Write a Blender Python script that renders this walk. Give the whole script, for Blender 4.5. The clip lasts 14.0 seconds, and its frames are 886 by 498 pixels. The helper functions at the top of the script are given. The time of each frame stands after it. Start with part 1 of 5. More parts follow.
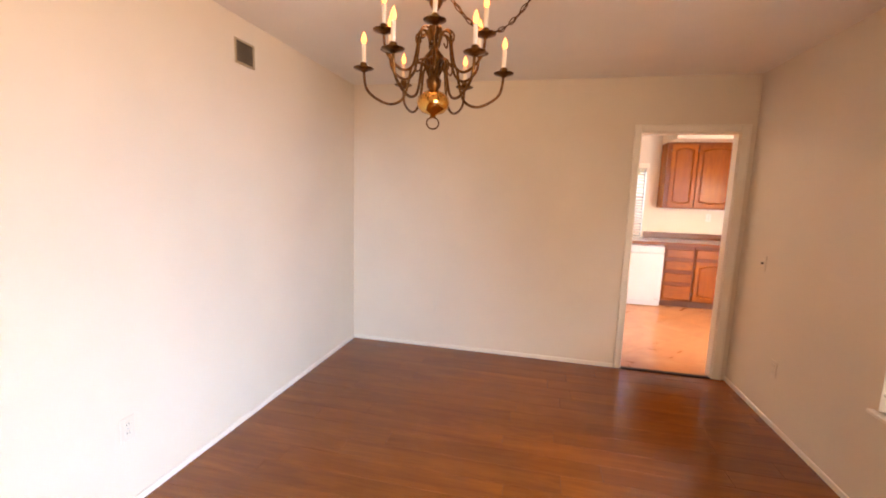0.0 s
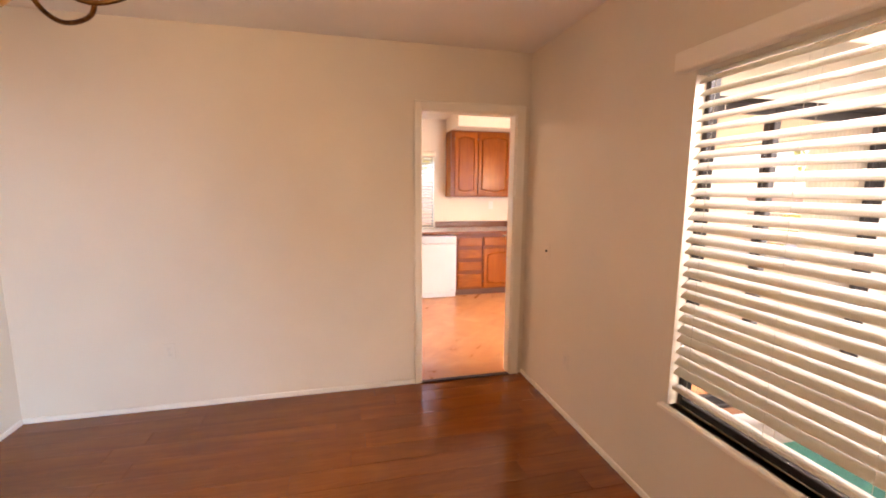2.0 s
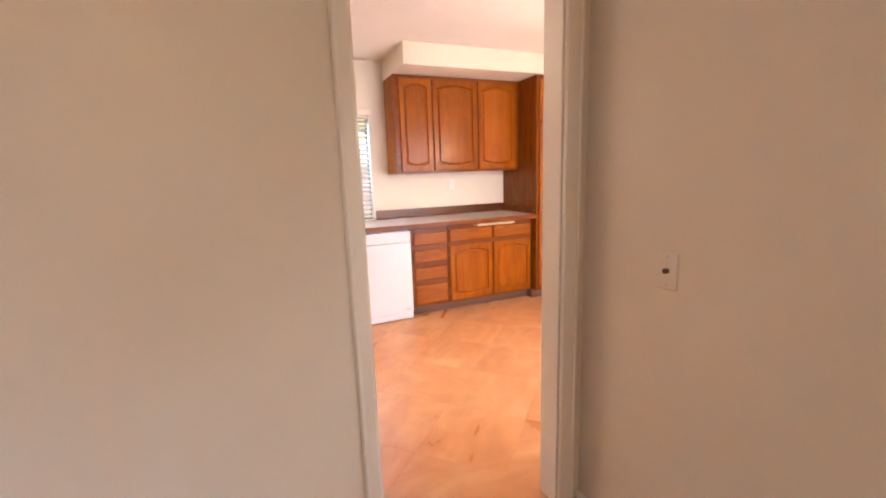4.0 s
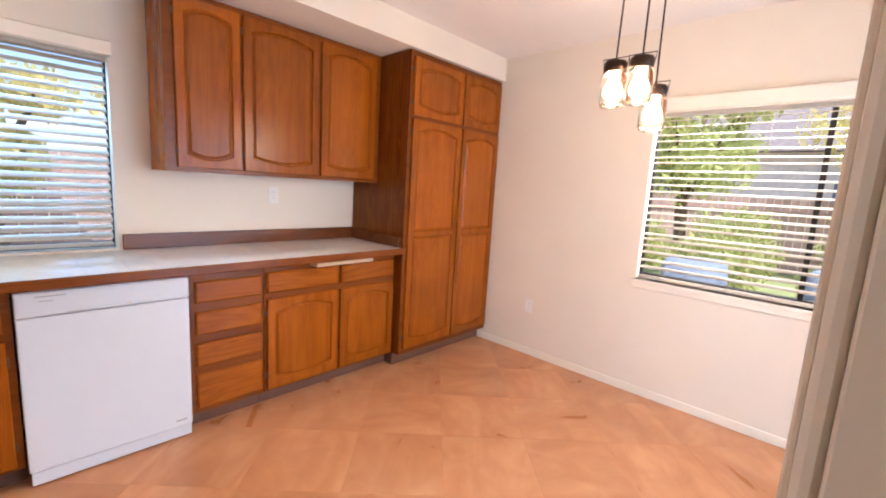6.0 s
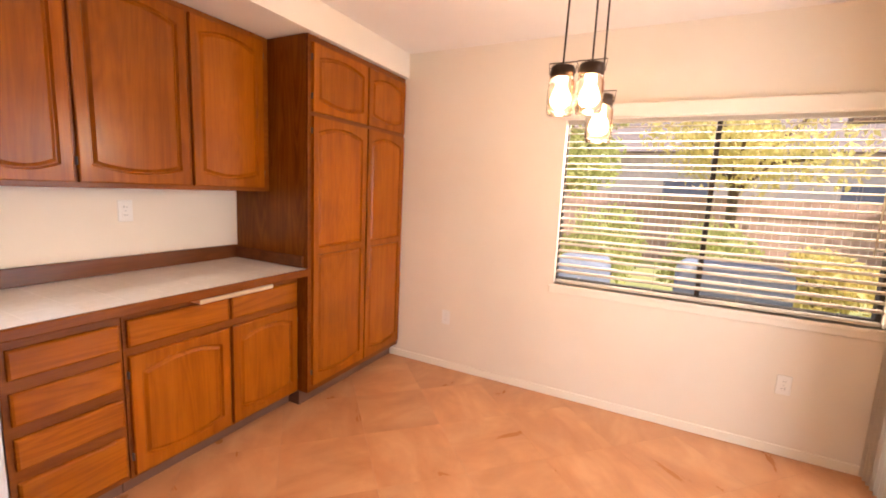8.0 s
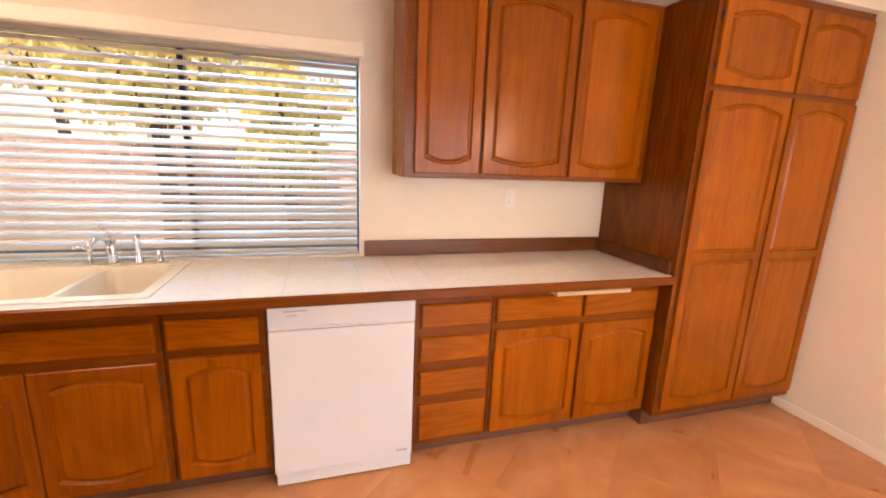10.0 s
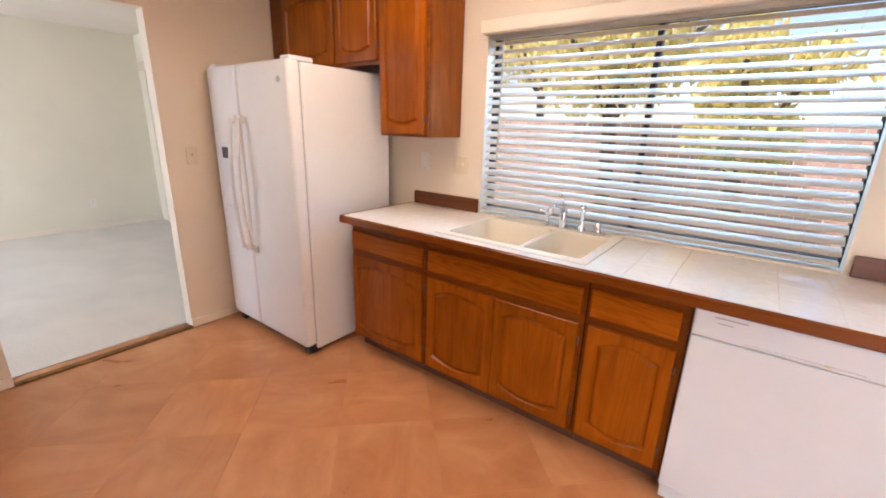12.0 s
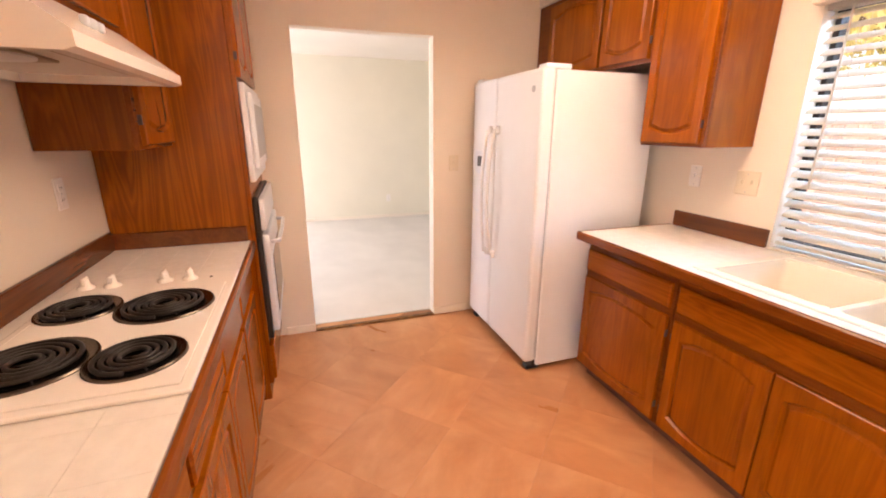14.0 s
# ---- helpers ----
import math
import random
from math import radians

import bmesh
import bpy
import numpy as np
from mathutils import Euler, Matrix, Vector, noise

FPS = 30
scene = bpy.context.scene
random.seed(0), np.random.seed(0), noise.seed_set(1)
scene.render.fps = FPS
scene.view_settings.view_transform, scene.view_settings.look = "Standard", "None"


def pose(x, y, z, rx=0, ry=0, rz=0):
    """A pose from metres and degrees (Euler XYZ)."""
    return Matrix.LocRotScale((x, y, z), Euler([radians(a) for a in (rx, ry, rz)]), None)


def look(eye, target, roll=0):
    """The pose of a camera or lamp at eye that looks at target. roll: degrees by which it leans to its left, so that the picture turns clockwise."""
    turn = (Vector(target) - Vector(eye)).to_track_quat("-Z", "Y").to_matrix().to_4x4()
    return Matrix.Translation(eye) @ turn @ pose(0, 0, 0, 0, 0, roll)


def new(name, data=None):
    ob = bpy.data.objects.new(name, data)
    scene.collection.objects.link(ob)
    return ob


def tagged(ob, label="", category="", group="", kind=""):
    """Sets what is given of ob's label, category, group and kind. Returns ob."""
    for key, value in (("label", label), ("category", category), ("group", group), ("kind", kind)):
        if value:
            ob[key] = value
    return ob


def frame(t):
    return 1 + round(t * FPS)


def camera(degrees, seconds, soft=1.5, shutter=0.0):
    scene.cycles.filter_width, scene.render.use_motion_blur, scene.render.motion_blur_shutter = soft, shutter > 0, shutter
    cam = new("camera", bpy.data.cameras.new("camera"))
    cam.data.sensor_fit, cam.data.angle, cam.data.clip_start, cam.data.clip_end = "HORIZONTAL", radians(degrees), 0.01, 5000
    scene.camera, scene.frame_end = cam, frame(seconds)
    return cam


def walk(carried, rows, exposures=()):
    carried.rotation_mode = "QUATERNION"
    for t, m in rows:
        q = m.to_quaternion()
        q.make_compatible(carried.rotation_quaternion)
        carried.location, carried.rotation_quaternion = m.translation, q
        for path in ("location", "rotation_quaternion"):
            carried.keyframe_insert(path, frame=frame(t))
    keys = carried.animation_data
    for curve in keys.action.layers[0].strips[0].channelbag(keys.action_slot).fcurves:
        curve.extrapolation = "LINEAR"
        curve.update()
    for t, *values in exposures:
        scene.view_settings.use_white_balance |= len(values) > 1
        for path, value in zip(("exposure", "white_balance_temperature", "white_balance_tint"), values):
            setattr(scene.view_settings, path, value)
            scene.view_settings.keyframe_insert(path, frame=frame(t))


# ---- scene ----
cam = camera(93.9, 14.0, soft=1.9)
PATH = [
    (0, (1.048, 0.449, 1.48), (0.607, 2.381, 1.21), 1.8),
    (0.5, (1.058, 0.359, 1.523), (0.893, 2.346, 1.365), 0.4),
    (1, (1.093, 0.467, 1.504), (1.122, 2.46, 1.342), -0.2),
    (1.5, (1.167, 0.824, 1.486), (1.399, 2.796, 1.246), 0.1),
    (2, (1.271, 1.245, 1.465), (1.737, 3.169, 1.18), 0.4),
    (2.5, (1.359, 1.698, 1.448), (1.94, 3.583, 1.118), 0.3),
    (2.7, (1.419, 1.872, 1.449), (1.963, 3.767, 1.112), 0.0),
    (4.8, (1.829, 3.689, 1.31), (2.743, 5.431, 0.951), -1.1),
    (5, (1.986, 3.856, 1.31), (2.882, 5.612, 0.973), 1.2),
    (5.5, (2.095, 4.105, 1.358), (3.204, 5.732, 1.007), 2.3),
    (6, (2.155, 4.308, 1.36), (3.595, 5.664, 1.065), 3.4),
    (6.5, (2.204, 4.417, 1.372), (3.813, 5.574, 1.104), 4.6),
    (7, (2.255, 4.454, 1.393), (4.024, 5.346, 1.118), 3.9),
    (7.2, (2.25, 4.499, 1.4), (4.081, 5.252, 1.121), 3.0),
    (9.5, (2.301, 4.896, 1.459), (3.365, 6.549, 1.095), 2.4),
    (10, (2.362, 4.903, 1.452), (2.923, 6.776, 1.027), 2.3),
    (10.5, (2.383, 4.879, 1.433), (2.419, 6.823, 0.963), 1.8),
    (11, (2.335, 4.899, 1.419), (1.924, 6.784, 0.893), 1.3),
    (11.5, (2.264, 4.939, 1.402), (1.483, 6.697, 0.855), 0.9),
    (12, (2.233, 4.973, 1.431), (1.083, 6.507, 0.861), 1.7),
    (12.5, (2.287, 5.031, 1.441), (0.826, 6.272, 0.87), 2.2),
    (13, (2.313, 5.043, 1.451), (0.663, 6.019, 0.881), 1.8),
    (13.5, (2.293, 5.056, 1.454), (0.527, 5.809, 0.893), 0.9),
    (14, (2.138, 5.118, 1.446), (0.322, 5.74, 0.884), 0.3),
]
walk(cam, [(t, look(eye, target, roll)) for t, eye, target, roll in PATH], exposures=[(0, 1.38, 8200, 31), (2.7, 1.36, 7900, 30), (5, 1.2, 6000, 17), (5.6, 1.06, 5900, 16), (6.2, 0.76, 5700, 17), (7.2, 0.82, 6400, 21), (9.5, 0.78, 7900, 28), (10.5, 1.0, 7300, 25), (11.2, 0.92, 6700, 23), (12.2, 0.8, 6500, 21), (13, 1.05, 7400, 27), (14, 1.28, 7400, 30)])

# ---- light ----
world = bpy.data.worlds.new("sky")
world.use_nodes = True
scene.world = world
wn = world.node_tree.nodes
sky = wn.new("ShaderNodeTexSky")
sky.sky_type, sky.sun_disc = "NISHITA", False
SUN_ELEV, SUN_AZ = 55.0, 215.0
sky.sun_elevation, sky.sun_rotation = radians(SUN_ELEV), radians(SUN_AZ)
wn["Background"].inputs[1].default_value = 0.14
world.node_tree.links.new(sky.outputs[0], wn["Background"].inputs[0])


def lamp(name, kind, m, power, colour, **kw):
    d = bpy.data.lights.new(name, kind)
    d.energy, d.color = power, colour
    if kind == "AREA":
        d.shape, d.size, d.size_y = "RECTANGLE", kw["w"], kw["h"]
        d.spread = radians(kw.get("spread", 180))
    elif kind == "POINT":
        d.shadow_soft_size = kw["r"]
    else:
        d.angle = radians(0.6)
    ob = new(name, d)
    ob.matrix_world = m
    return ob


az, el = radians(SUN_AZ), radians(SUN_ELEV)
lamp("sun", "SUN", look((math.sin(az) * 20, math.cos(az) * 20, 20 * math.tan(el)), (0, 0, 0)), 5.0, (1.0, 0.94, 0.85))
# daylight in and over the window openings and the glazed door
# warm and blue fill lamps, set in an unseen opening added to the east wall
lamp("daylight_dining", "AREA", look((2.70, -0.85, 1.25), (-0.7, 1.4, 2.0)), 30, (1.0, 0.88, 0.66), w=1.9, h=1.35, spread=140)
lamp("skylight_dining", "AREA", look((2.69, -0.85, 1.25), (-0.6, 2.6, -0.1)), 27, (0.22, 0.55, 1.0), w=1.9, h=1.35, spread=62)
lamp("daylight_dining_window", "AREA", look((3.05, 1.75, 2.27), (0.2, 1.9, 0.3)), 46, (0.74, 0.87, 1.0), w=1.6, h=0.22)
# fill lamp added before an unseen opening in the living room's south wall
lamp("daylight_living", "AREA", look((-2.9, 2.75, 1.3), (-2.9, 6.0, 0.6)), 60, (0.72, 0.87, 1.0), w=2.6, h=1.8)
lamp("daylight_slider", "AREA", look((3.95, 3.22, 1.02), (4.1, 5.8, 1.0)), 31, (0.80, 0.90, 1.0), w=1.9, h=1.85)
lamp("daylight_sink", "AREA", look((1.715, 7.75, 2.35), (1.3, 5.0, 0.6)), 44, (0.32, 0.64, 1.0), w=1.8, h=0.5)
lamp("daylight_nook", "AREA", look((5.75, 4.41, 2.3), (1.6, 4.8, 0.7)), 95, (1.0, 0.93, 0.82), w=1.7, h=0.5)


# ---- materials ----
def mat(name, build=None, base=(0.8, 0.8, 0.8), rough=0.6, metal=0.0, **kw):
    m = bpy.data.materials.new(name)
    m.use_nodes = True
    n, l = m.node_tree.nodes, m.node_tree.links
    b = n["Principled BSDF"]
    b.inputs["Base Color"].default_value = (*base, 1)
    b.inputs["Roughness"].default_value = rough
    b.inputs["Metallic"].default_value = metal
    for k, v in kw.items():
        b.inputs[k.replace("_", " ")].default_value = v
    if build:
        build(n, l, b)
    return m


def tex(n, l, kind, scale, detail=4.0, stretch=(1, 1, 1), turn=(0, 0, 0), coords="Object", rnd=False, dist=0.0, rough=0.55):
    """A noise or wave texture in metres; rnd shifts it from object to object."""
    tc, mp = n.new("ShaderNodeTexCoord"), n.new("ShaderNodeMapping")
    mp.inputs["Scale"].default_value, mp.inputs["Rotation"].default_value = stretch, turn
    l.new(tc.outputs[coords], mp.inputs["Vector"])
    if rnd:
        oi, mu = n.new("ShaderNodeObjectInfo"), n.new("ShaderNodeVectorMath")
        mu.operation = "SCALE"
        mu.inputs[0].default_value = (17.0, 31.0, 11.0)
        l.new(oi.outputs["Random"], mu.inputs["Scale"])
        l.new(mu.outputs[0], mp.inputs["Location"])
    t = n.new(kind)
    t.inputs["Scale"].default_value = scale
    t.inputs["Detail"].default_value = detail
    if "Roughness" in t.inputs:
        t.inputs["Roughness"].default_value = rough
    if "Distortion" in t.inputs:
        t.inputs["Distortion"].default_value = dist
    l.new(mp.outputs[0], t.inputs["Vector"])
    return t.outputs[0]


def ramp(n, l, fac, stops):
    r = n.new("ShaderNodeValToRGB")
    e = r.color_ramp.elements
    while len(e) < len(stops):
        e.new(0.5)
    for el_, (p, c) in zip(e, stops):
        el_.position, el_.color = p, (*c, 1)
    l.new(fac, r.inputs[0])
    return r.outputs[0]


def mix(n, l, a, b, fac, kind="MIX"):
    m = n.new("ShaderNodeMix")
    m.data_type, m.blend_type = "RGBA", kind
    for i, v in ((6, a), (7, b), (0, fac)):
        if isinstance(v, (int, float)):
            m.inputs[i].default_value = v
        elif isinstance(v, tuple):
            m.inputs[i].default_value = (*v, 1)
        else:
            l.new(v, m.inputs[i])
    return m.outputs[2]


def bump(n, l, b, h, strength, dist):
    u = n.new("ShaderNodeBump")
    u.inputs["Strength"].default_value, u.inputs["Distance"].default_value = strength, dist
    l.new(h, u.inputs["Height"])
    l.new(u.outputs[0], b.inputs["Normal"])


def rough_from(n, l, b, fac, lo, hi):
    r = n.new("ShaderNodeMapRange")
    r.inputs["To Min"].default_value, r.inputs["To Max"].default_value = lo, hi
    l.new(fac, r.inputs[0])
    l.new(r.outputs[0], b.inputs["Roughness"])


def paint(c, grain=90, depth=0.0012):
    def f(n, l, b):
        big = tex(n, l, "ShaderNodeTexNoise", 1.3, 3)
        fine = tex(n, l, "ShaderNodeTexNoise", grain, 4)
        l.new(ramp(n, l, big, [(0.3, tuple(v * 0.955 for v in c)), (0.7, tuple(min(1, v * 1.03) for v in c))]), b.inputs["Base Color"])
        bump(n, l, b, fine, 0.25, depth)
    return f


def wood(light, mid, dark, axis, scale=1.0, rnd=True, gloss=(0.19, 0.29), figure=0.24):
    """Stained oak: long pores and cathedral figure along an axis."""
    st = [14.0, 14.0, 14.0]
    st[axis] = 0.9
    st2 = [5.0, 5.0, 5.0]
    st2[axis] = 0.45
    st3 = [150.0, 150.0, 150.0]
    st3[axis] = 5.0

    def f(n, l, b):
        g = tex(n, l, "ShaderNodeTexNoise", scale, 6, st, rnd=rnd, dist=0.6)
        fig = tex(n, l, "ShaderNodeTexNoise", scale, 3, st2, rnd=rnd, dist=1.6)
        pore = tex(n, l, "ShaderNodeTexNoise", scale, 2, st3, rnd=rnd)
        blotch = tex(n, l, "ShaderNodeTexNoise", 3.0, 3, rnd=rnd)
        c = ramp(n, l, g, [(0.15, dark), (0.48, mid), (0.85, light)])
        rings = n.new("ShaderNodeMath")
        rings.operation = "PINGPONG"
        rings.inputs[1].default_value = 0.05
        l.new(fig, rings.inputs[0])
        band = n.new("ShaderNodeMath")
        band.operation = "MULTIPLY"
        band.inputs[1].default_value = 20.0
        l.new(rings.outputs[0], band.inputs[0])
        c = mix(n, l, c, ramp(n, l, band.outputs[0], [(0.0, tuple(v * 0.70 for v in mid)), (0.45, mid), (1.0, light)]), figure)
        c = mix(n, l, c, ramp(n, l, pore, [(0.36, (0.5, 0.42, 0.36)), (0.5, (1, 1, 1))]), 0.17, "MULTIPLY")
        c = mix(n, l, c, ramp(n, l, blotch, [(0.3, (0.82, 0.78, 0.74)), (0.7, (1.1, 1.08, 1.05))]), 0.7, "MULTIPLY")
        oi = n.new("ShaderNodeObjectInfo")
        c = mix(n, l, c, ramp(n, l, oi.outputs["Random"], [(0.0, (0.84, 0.82, 0.80)), (1.0, (1.12, 1.1, 1.08))]), 0.8 if rnd else 0.0, "MULTIPLY")
        l.new(c, b.inputs["Base Color"])
        rough_from(n, l, b, g, *gloss)
        bump(n, l, b, pore, 0.12, 0.0006)
    return f


WALL = mat("wall_paint", paint((0.72, 0.61, 0.47)), rough=0.55)
WALL_K = mat("kitchen_wall_paint", paint((0.76, 0.665, 0.54)), rough=0.5)
WALL_L = mat("living_wall_paint", paint((0.76, 0.71, 0.58)), rough=0.6)
CEIL = mat("ceiling_paint", paint((0.80, 0.735, 0.66), 60, 0.003), rough=0.8)
TRIM = mat("trim_enamel", paint((0.82, 0.735, 0.61), 200, 0.0003), rough=0.35)
OAK_L, OAK_M, OAK_D = (0.37, 0.104, 0.005), (0.29, 0.071, 0.002), (0.19, 0.039, 0.0015)
OAK_V = mat("oak_upright_grain", wood(OAK_L, OAK_M, OAK_D, 2), Specular_IOR_Level=0.28)
OAK_X = mat("oak_level_grain", wood(OAK_L, OAK_M, OAK_D, 0, figure=0.45), Specular_IOR_Level=0.28)
OAK_DARK = mat("dark_oak", wood((0.20, 0.062, 0.018), (0.135, 0.038, 0.010), (0.07, 0.018, 0.006), 0))
OAK_FIG = mat("figured_oak_panel", wood(OAK_L, OAK_M, OAK_D, 2, figure=0.7), Specular_IOR_Level=0.28)
OAK_SIDE = mat("oak_side_panel", wood((0.25, 0.074, 0.008), (0.18, 0.047, 0.005), (0.10, 0.024, 0.003), 2, figure=0.55), Specular_IOR_Level=0.2)
# frames darker than the doors: gap shadow put into the colour; also brown worktop edging
OAK_F = mat("oak_frame_gap_shade_and_edging", wood((0.24, 0.066, 0.008), (0.185, 0.046, 0.005), (0.125, 0.027, 0.003), 0), Specular_IOR_Level=0.28)
HINGE = mat("dark_hinge", base=(0.05, 0.02, 0.009), rough=0.5)
KICK = mat("toe_kick", base=(0.13, 0.05, 0.024), rough=0.6)
PLANK = mat("laminate_plank", wood((0.27, 0.078, 0.012), (0.21, 0.055, 0.008), (0.135, 0.031, 0.005), 0, gloss=(0.09, 0.17)), Specular_IOR_Level=0.5)
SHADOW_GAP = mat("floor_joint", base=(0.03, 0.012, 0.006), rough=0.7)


def vinyl(n, l, b):
    oi = n.new("ShaderNodeObjectInfo")
    sw = tex(n, l, "ShaderNodeTexNoise", 1.0, 6, (2.0, 4.6, 2.0), rnd=True, dist=0.7, rough=0.58)
    big = tex(n, l, "ShaderNodeTexNoise", 4.0, 3, rnd=True, dist=0.8)
    c = ramp(n, l, sw, [(0.28, (0.48, 0.200, 0.080)), (0.5, (0.555, 0.255, 0.112)), (0.72, (0.63, 0.325, 0.16))])
    c = mix(n, l, c, ramp(n, l, big, [(0.3, (0.88, 0.84, 0.80)), (0.65, (1.06, 1.06, 1.05))]), 0.8, "MULTIPLY")
    c = mix(n, l, c, ramp(n, l, oi.outputs["Random"], [(0.0, (0.92, 0.90, 0.88)), (1.0, (1.08, 1.07, 1.06))]), 0.8, "MULTIPLY")
    l.new(c, b.inputs["Base Color"])
    rough_from(n, l, b, sw, 0.24, 0.34)
    bump(n, l, b, sw, 0.08, 0.001)


VINYL = mat("vinyl_tile", vinyl)
VINYL_GAP = mat("vinyl_seam", base=(0.30, 0.135, 0.065), rough=0.6)


def carpet(n, l, b):
    f = tex(n, l, "ShaderNodeTexNoise", 160, 3)
    g = tex(n, l, "ShaderNodeTexNoise", 2.5, 3)
    l.new(mix(n, l, ramp(n, l, f, [(0.3, (0.58, 0.54, 0.48)), (0.7, (0.78, 0.74, 0.68))]), ramp(n, l, g, [(0.3, (0.9, 0.9, 0.9)), (0.7, (1, 1, 1))]), 1.0, "MULTIPLY"), b.inputs["Base Color"])
    bump(n, l, b, f, 0.8, 0.006)


CARPET = mat("cream_carpet", carpet, rough=0.95)


def tile_white(n, l, b):
    oi = n.new("ShaderNodeObjectInfo")
    g = tex(n, l, "ShaderNodeTexNoise", 30, 4, rnd=True)
    c = ramp(n, l, g, [(0.3, (0.75, 0.70, 0.62)), (0.7, (0.82, 0.77, 0.69))])
    c = mix(n, l, c, ramp(n, l, oi.outputs["Random"], [(0, (0.993, 0.993, 0.993)), (1, (1.005, 1.005, 1.005))]), 1.0, "MULTIPLY")
    l.new(c, b.inputs["Base Color"])
    rough_from(n, l, b, g, 0.04, 0.07)


CTILE = mat("counter_tile", tile_white, Specular_IOR_Level=0.8)
GROUT = mat("tile_grout", paint((0.77, 0.72, 0.64), 300, 0.0004), rough=0.3)


def enamel_f(c):
    def f(n, l, b):
        g = tex(n, l, "ShaderNodeTexNoise", 6, 3)
        l.new(ramp(n, l, g, [(0.3, tuple(v * 0.97 for v in c)), (0.7, c)]), b.inputs["Base Color"])
        bump(n, l, b, tex(n, l, "ShaderNodeTexNoise", 350, 2), 0.12, 0.0006)
    return f


ENAMEL = mat("white_enamel", enamel_f((0.70, 0.735, 0.77)), rough=0.28)
FRIDGE_W = mat("fridge_enamel", enamel_f((0.76, 0.755, 0.745)), rough=0.33)
SINK_M = mat("sink_enamel", enamel_f((0.78, 0.72, 0.60)), rough=0.16)
COOK_M = mat("cooktop_enamel", enamel_f((0.80, 0.74, 0.66)), rough=0.18)
GREY_PL = mat("grey_plastic", base=(0.42, 0.42, 0.42), rough=0.5)
BLACK_PL = mat("black_plastic", base=(0.015, 0.015, 0.016), rough=0.35)
BLACK_GL = mat("oven_glass", base=(0.01, 0.01, 0.011), rough=0.06)
COIL = mat("burner_coil", base=(0.02, 0.017, 0.015), rough=0.45, metal=0.3)
CHROME = mat("chrome", base=(0.78, 0.79, 0.80), rough=0.12, metal=1.0)
DRIP = mat("drip_pan_steel", base=(0.14, 0.12, 0.10), rough=0.25, metal=1.0)
FILTER = mat("hood_filter", paint((0.15, 0.10, 0.055), 400, 0.002), rough=0.5, metal=0.5)


def brass_f(n, l, b):
    g = tex(n, l, "ShaderNodeTexNoise", 40, 4)
    l.new(ramp(n, l, g, [(0.35, (0.07, 0.030, 0.010)), (0.65, (0.22, 0.10, 0.03))]), b.inputs["Base Color"])
    rough_from(n, l, b, g, 0.25, 0.4)


BRASS = mat("aged_brass", brass_f, metal=1.0)
BRASS_B = mat("polished_brass", base=(0.75, 0.42, 0.12), rough=0.16, metal=1.0)
BRONZE = mat("dark_bronze", base=(0.05, 0.028, 0.018), rough=0.4, metal=0.8)
CANDLE = mat("candle_sleeve", base=(0.80, 0.72, 0.60), rough=0.5)
PLATE = mat("ivory_plate", base=(0.70, 0.60, 0.44), rough=0.35)
PLATE_B = mat("beige_plate", base=(0.70, 0.60, 0.47), rough=0.4)
VENT = mat("vent_paint", paint((0.40, 0.29, 0.17), 200, 0.0005), rough=0.5)
PLATE_W = mat("white_plate", base=(0.80, 0.76, 0.70), rough=0.35)
SLOT = mat("socket_slot", base=(0.05, 0.04, 0.03), rough=0.6)


def slat_f(n, l, b):
    g = tex(n, l, "ShaderNodeTexNoise", 1.0, 3, (40, 40, 40))
    l.new(ramp(n, l, g, [(0.3, (0.57, 0.52, 0.44)), (0.7, (0.62, 0.57, 0.49))]), b.inputs["Base Color"])
    tr = n.new("ShaderNodeBsdfTranslucent")
    tr.inputs[0].default_value = (0.80, 0.70, 0.55, 1)
    ms = n.new("ShaderNodeMixShader")
    ms.inputs[0].default_value = 0.4
    out = n["Material Output"]
    l.new(b.outputs[0], ms.inputs[1])
    l.new(tr.outputs[0], ms.inputs[2])
    l.new(ms.outputs[0], out.inputs[0])


SLAT = mat("blind_slat", slat_f, rough=0.4)
DARK_FRAME = mat("dark_aluminium", base=(0.035, 0.028, 0.024), rough=0.45, metal=0.6)
GLASS = mat("window_glass", base=(1, 1, 1), rough=0.0, Transmission_Weight=1.0, IOR=1.02)
JAR = mat("jar_glass", base=(1, 0.97, 0.92), rough=0.16, Transmission_Weight=1.0, IOR=1.25)


def glow(name, c, s):
    return mat(name, base=c, Emission_Color=(*c, 1), Emission_Strength=s)


BULB = glow("warm_bulb", (1.0, 0.66, 0.34), 26)
FLAME = glow("flame_bulb", (1.0, 0.30, 0.08), 2.0)
DIFFUSER = glow("light_diffuser", (1.0, 0.84, 0.64), 6.0)


def ground_f(a, c, s):
    def f(n, l, b):
        g = tex(n, l, "ShaderNodeTexNoise", s, 6)
        h = tex(n, l, "ShaderNodeTexNoise", s * 0.08, 3)
        l.new(mix(n, l, ramp(n, l, g, [(0.3, a), (0.7, c)]), ramp(n, l, h, [(0.3, (0.8, 0.8, 0.8)), (0.7, (1.1, 1.1, 1.1))]), 0.7, "MULTIPLY"), b.inputs["Base Color"])
        bump(n, l, b, g, 0.5, 0.01)
    return f


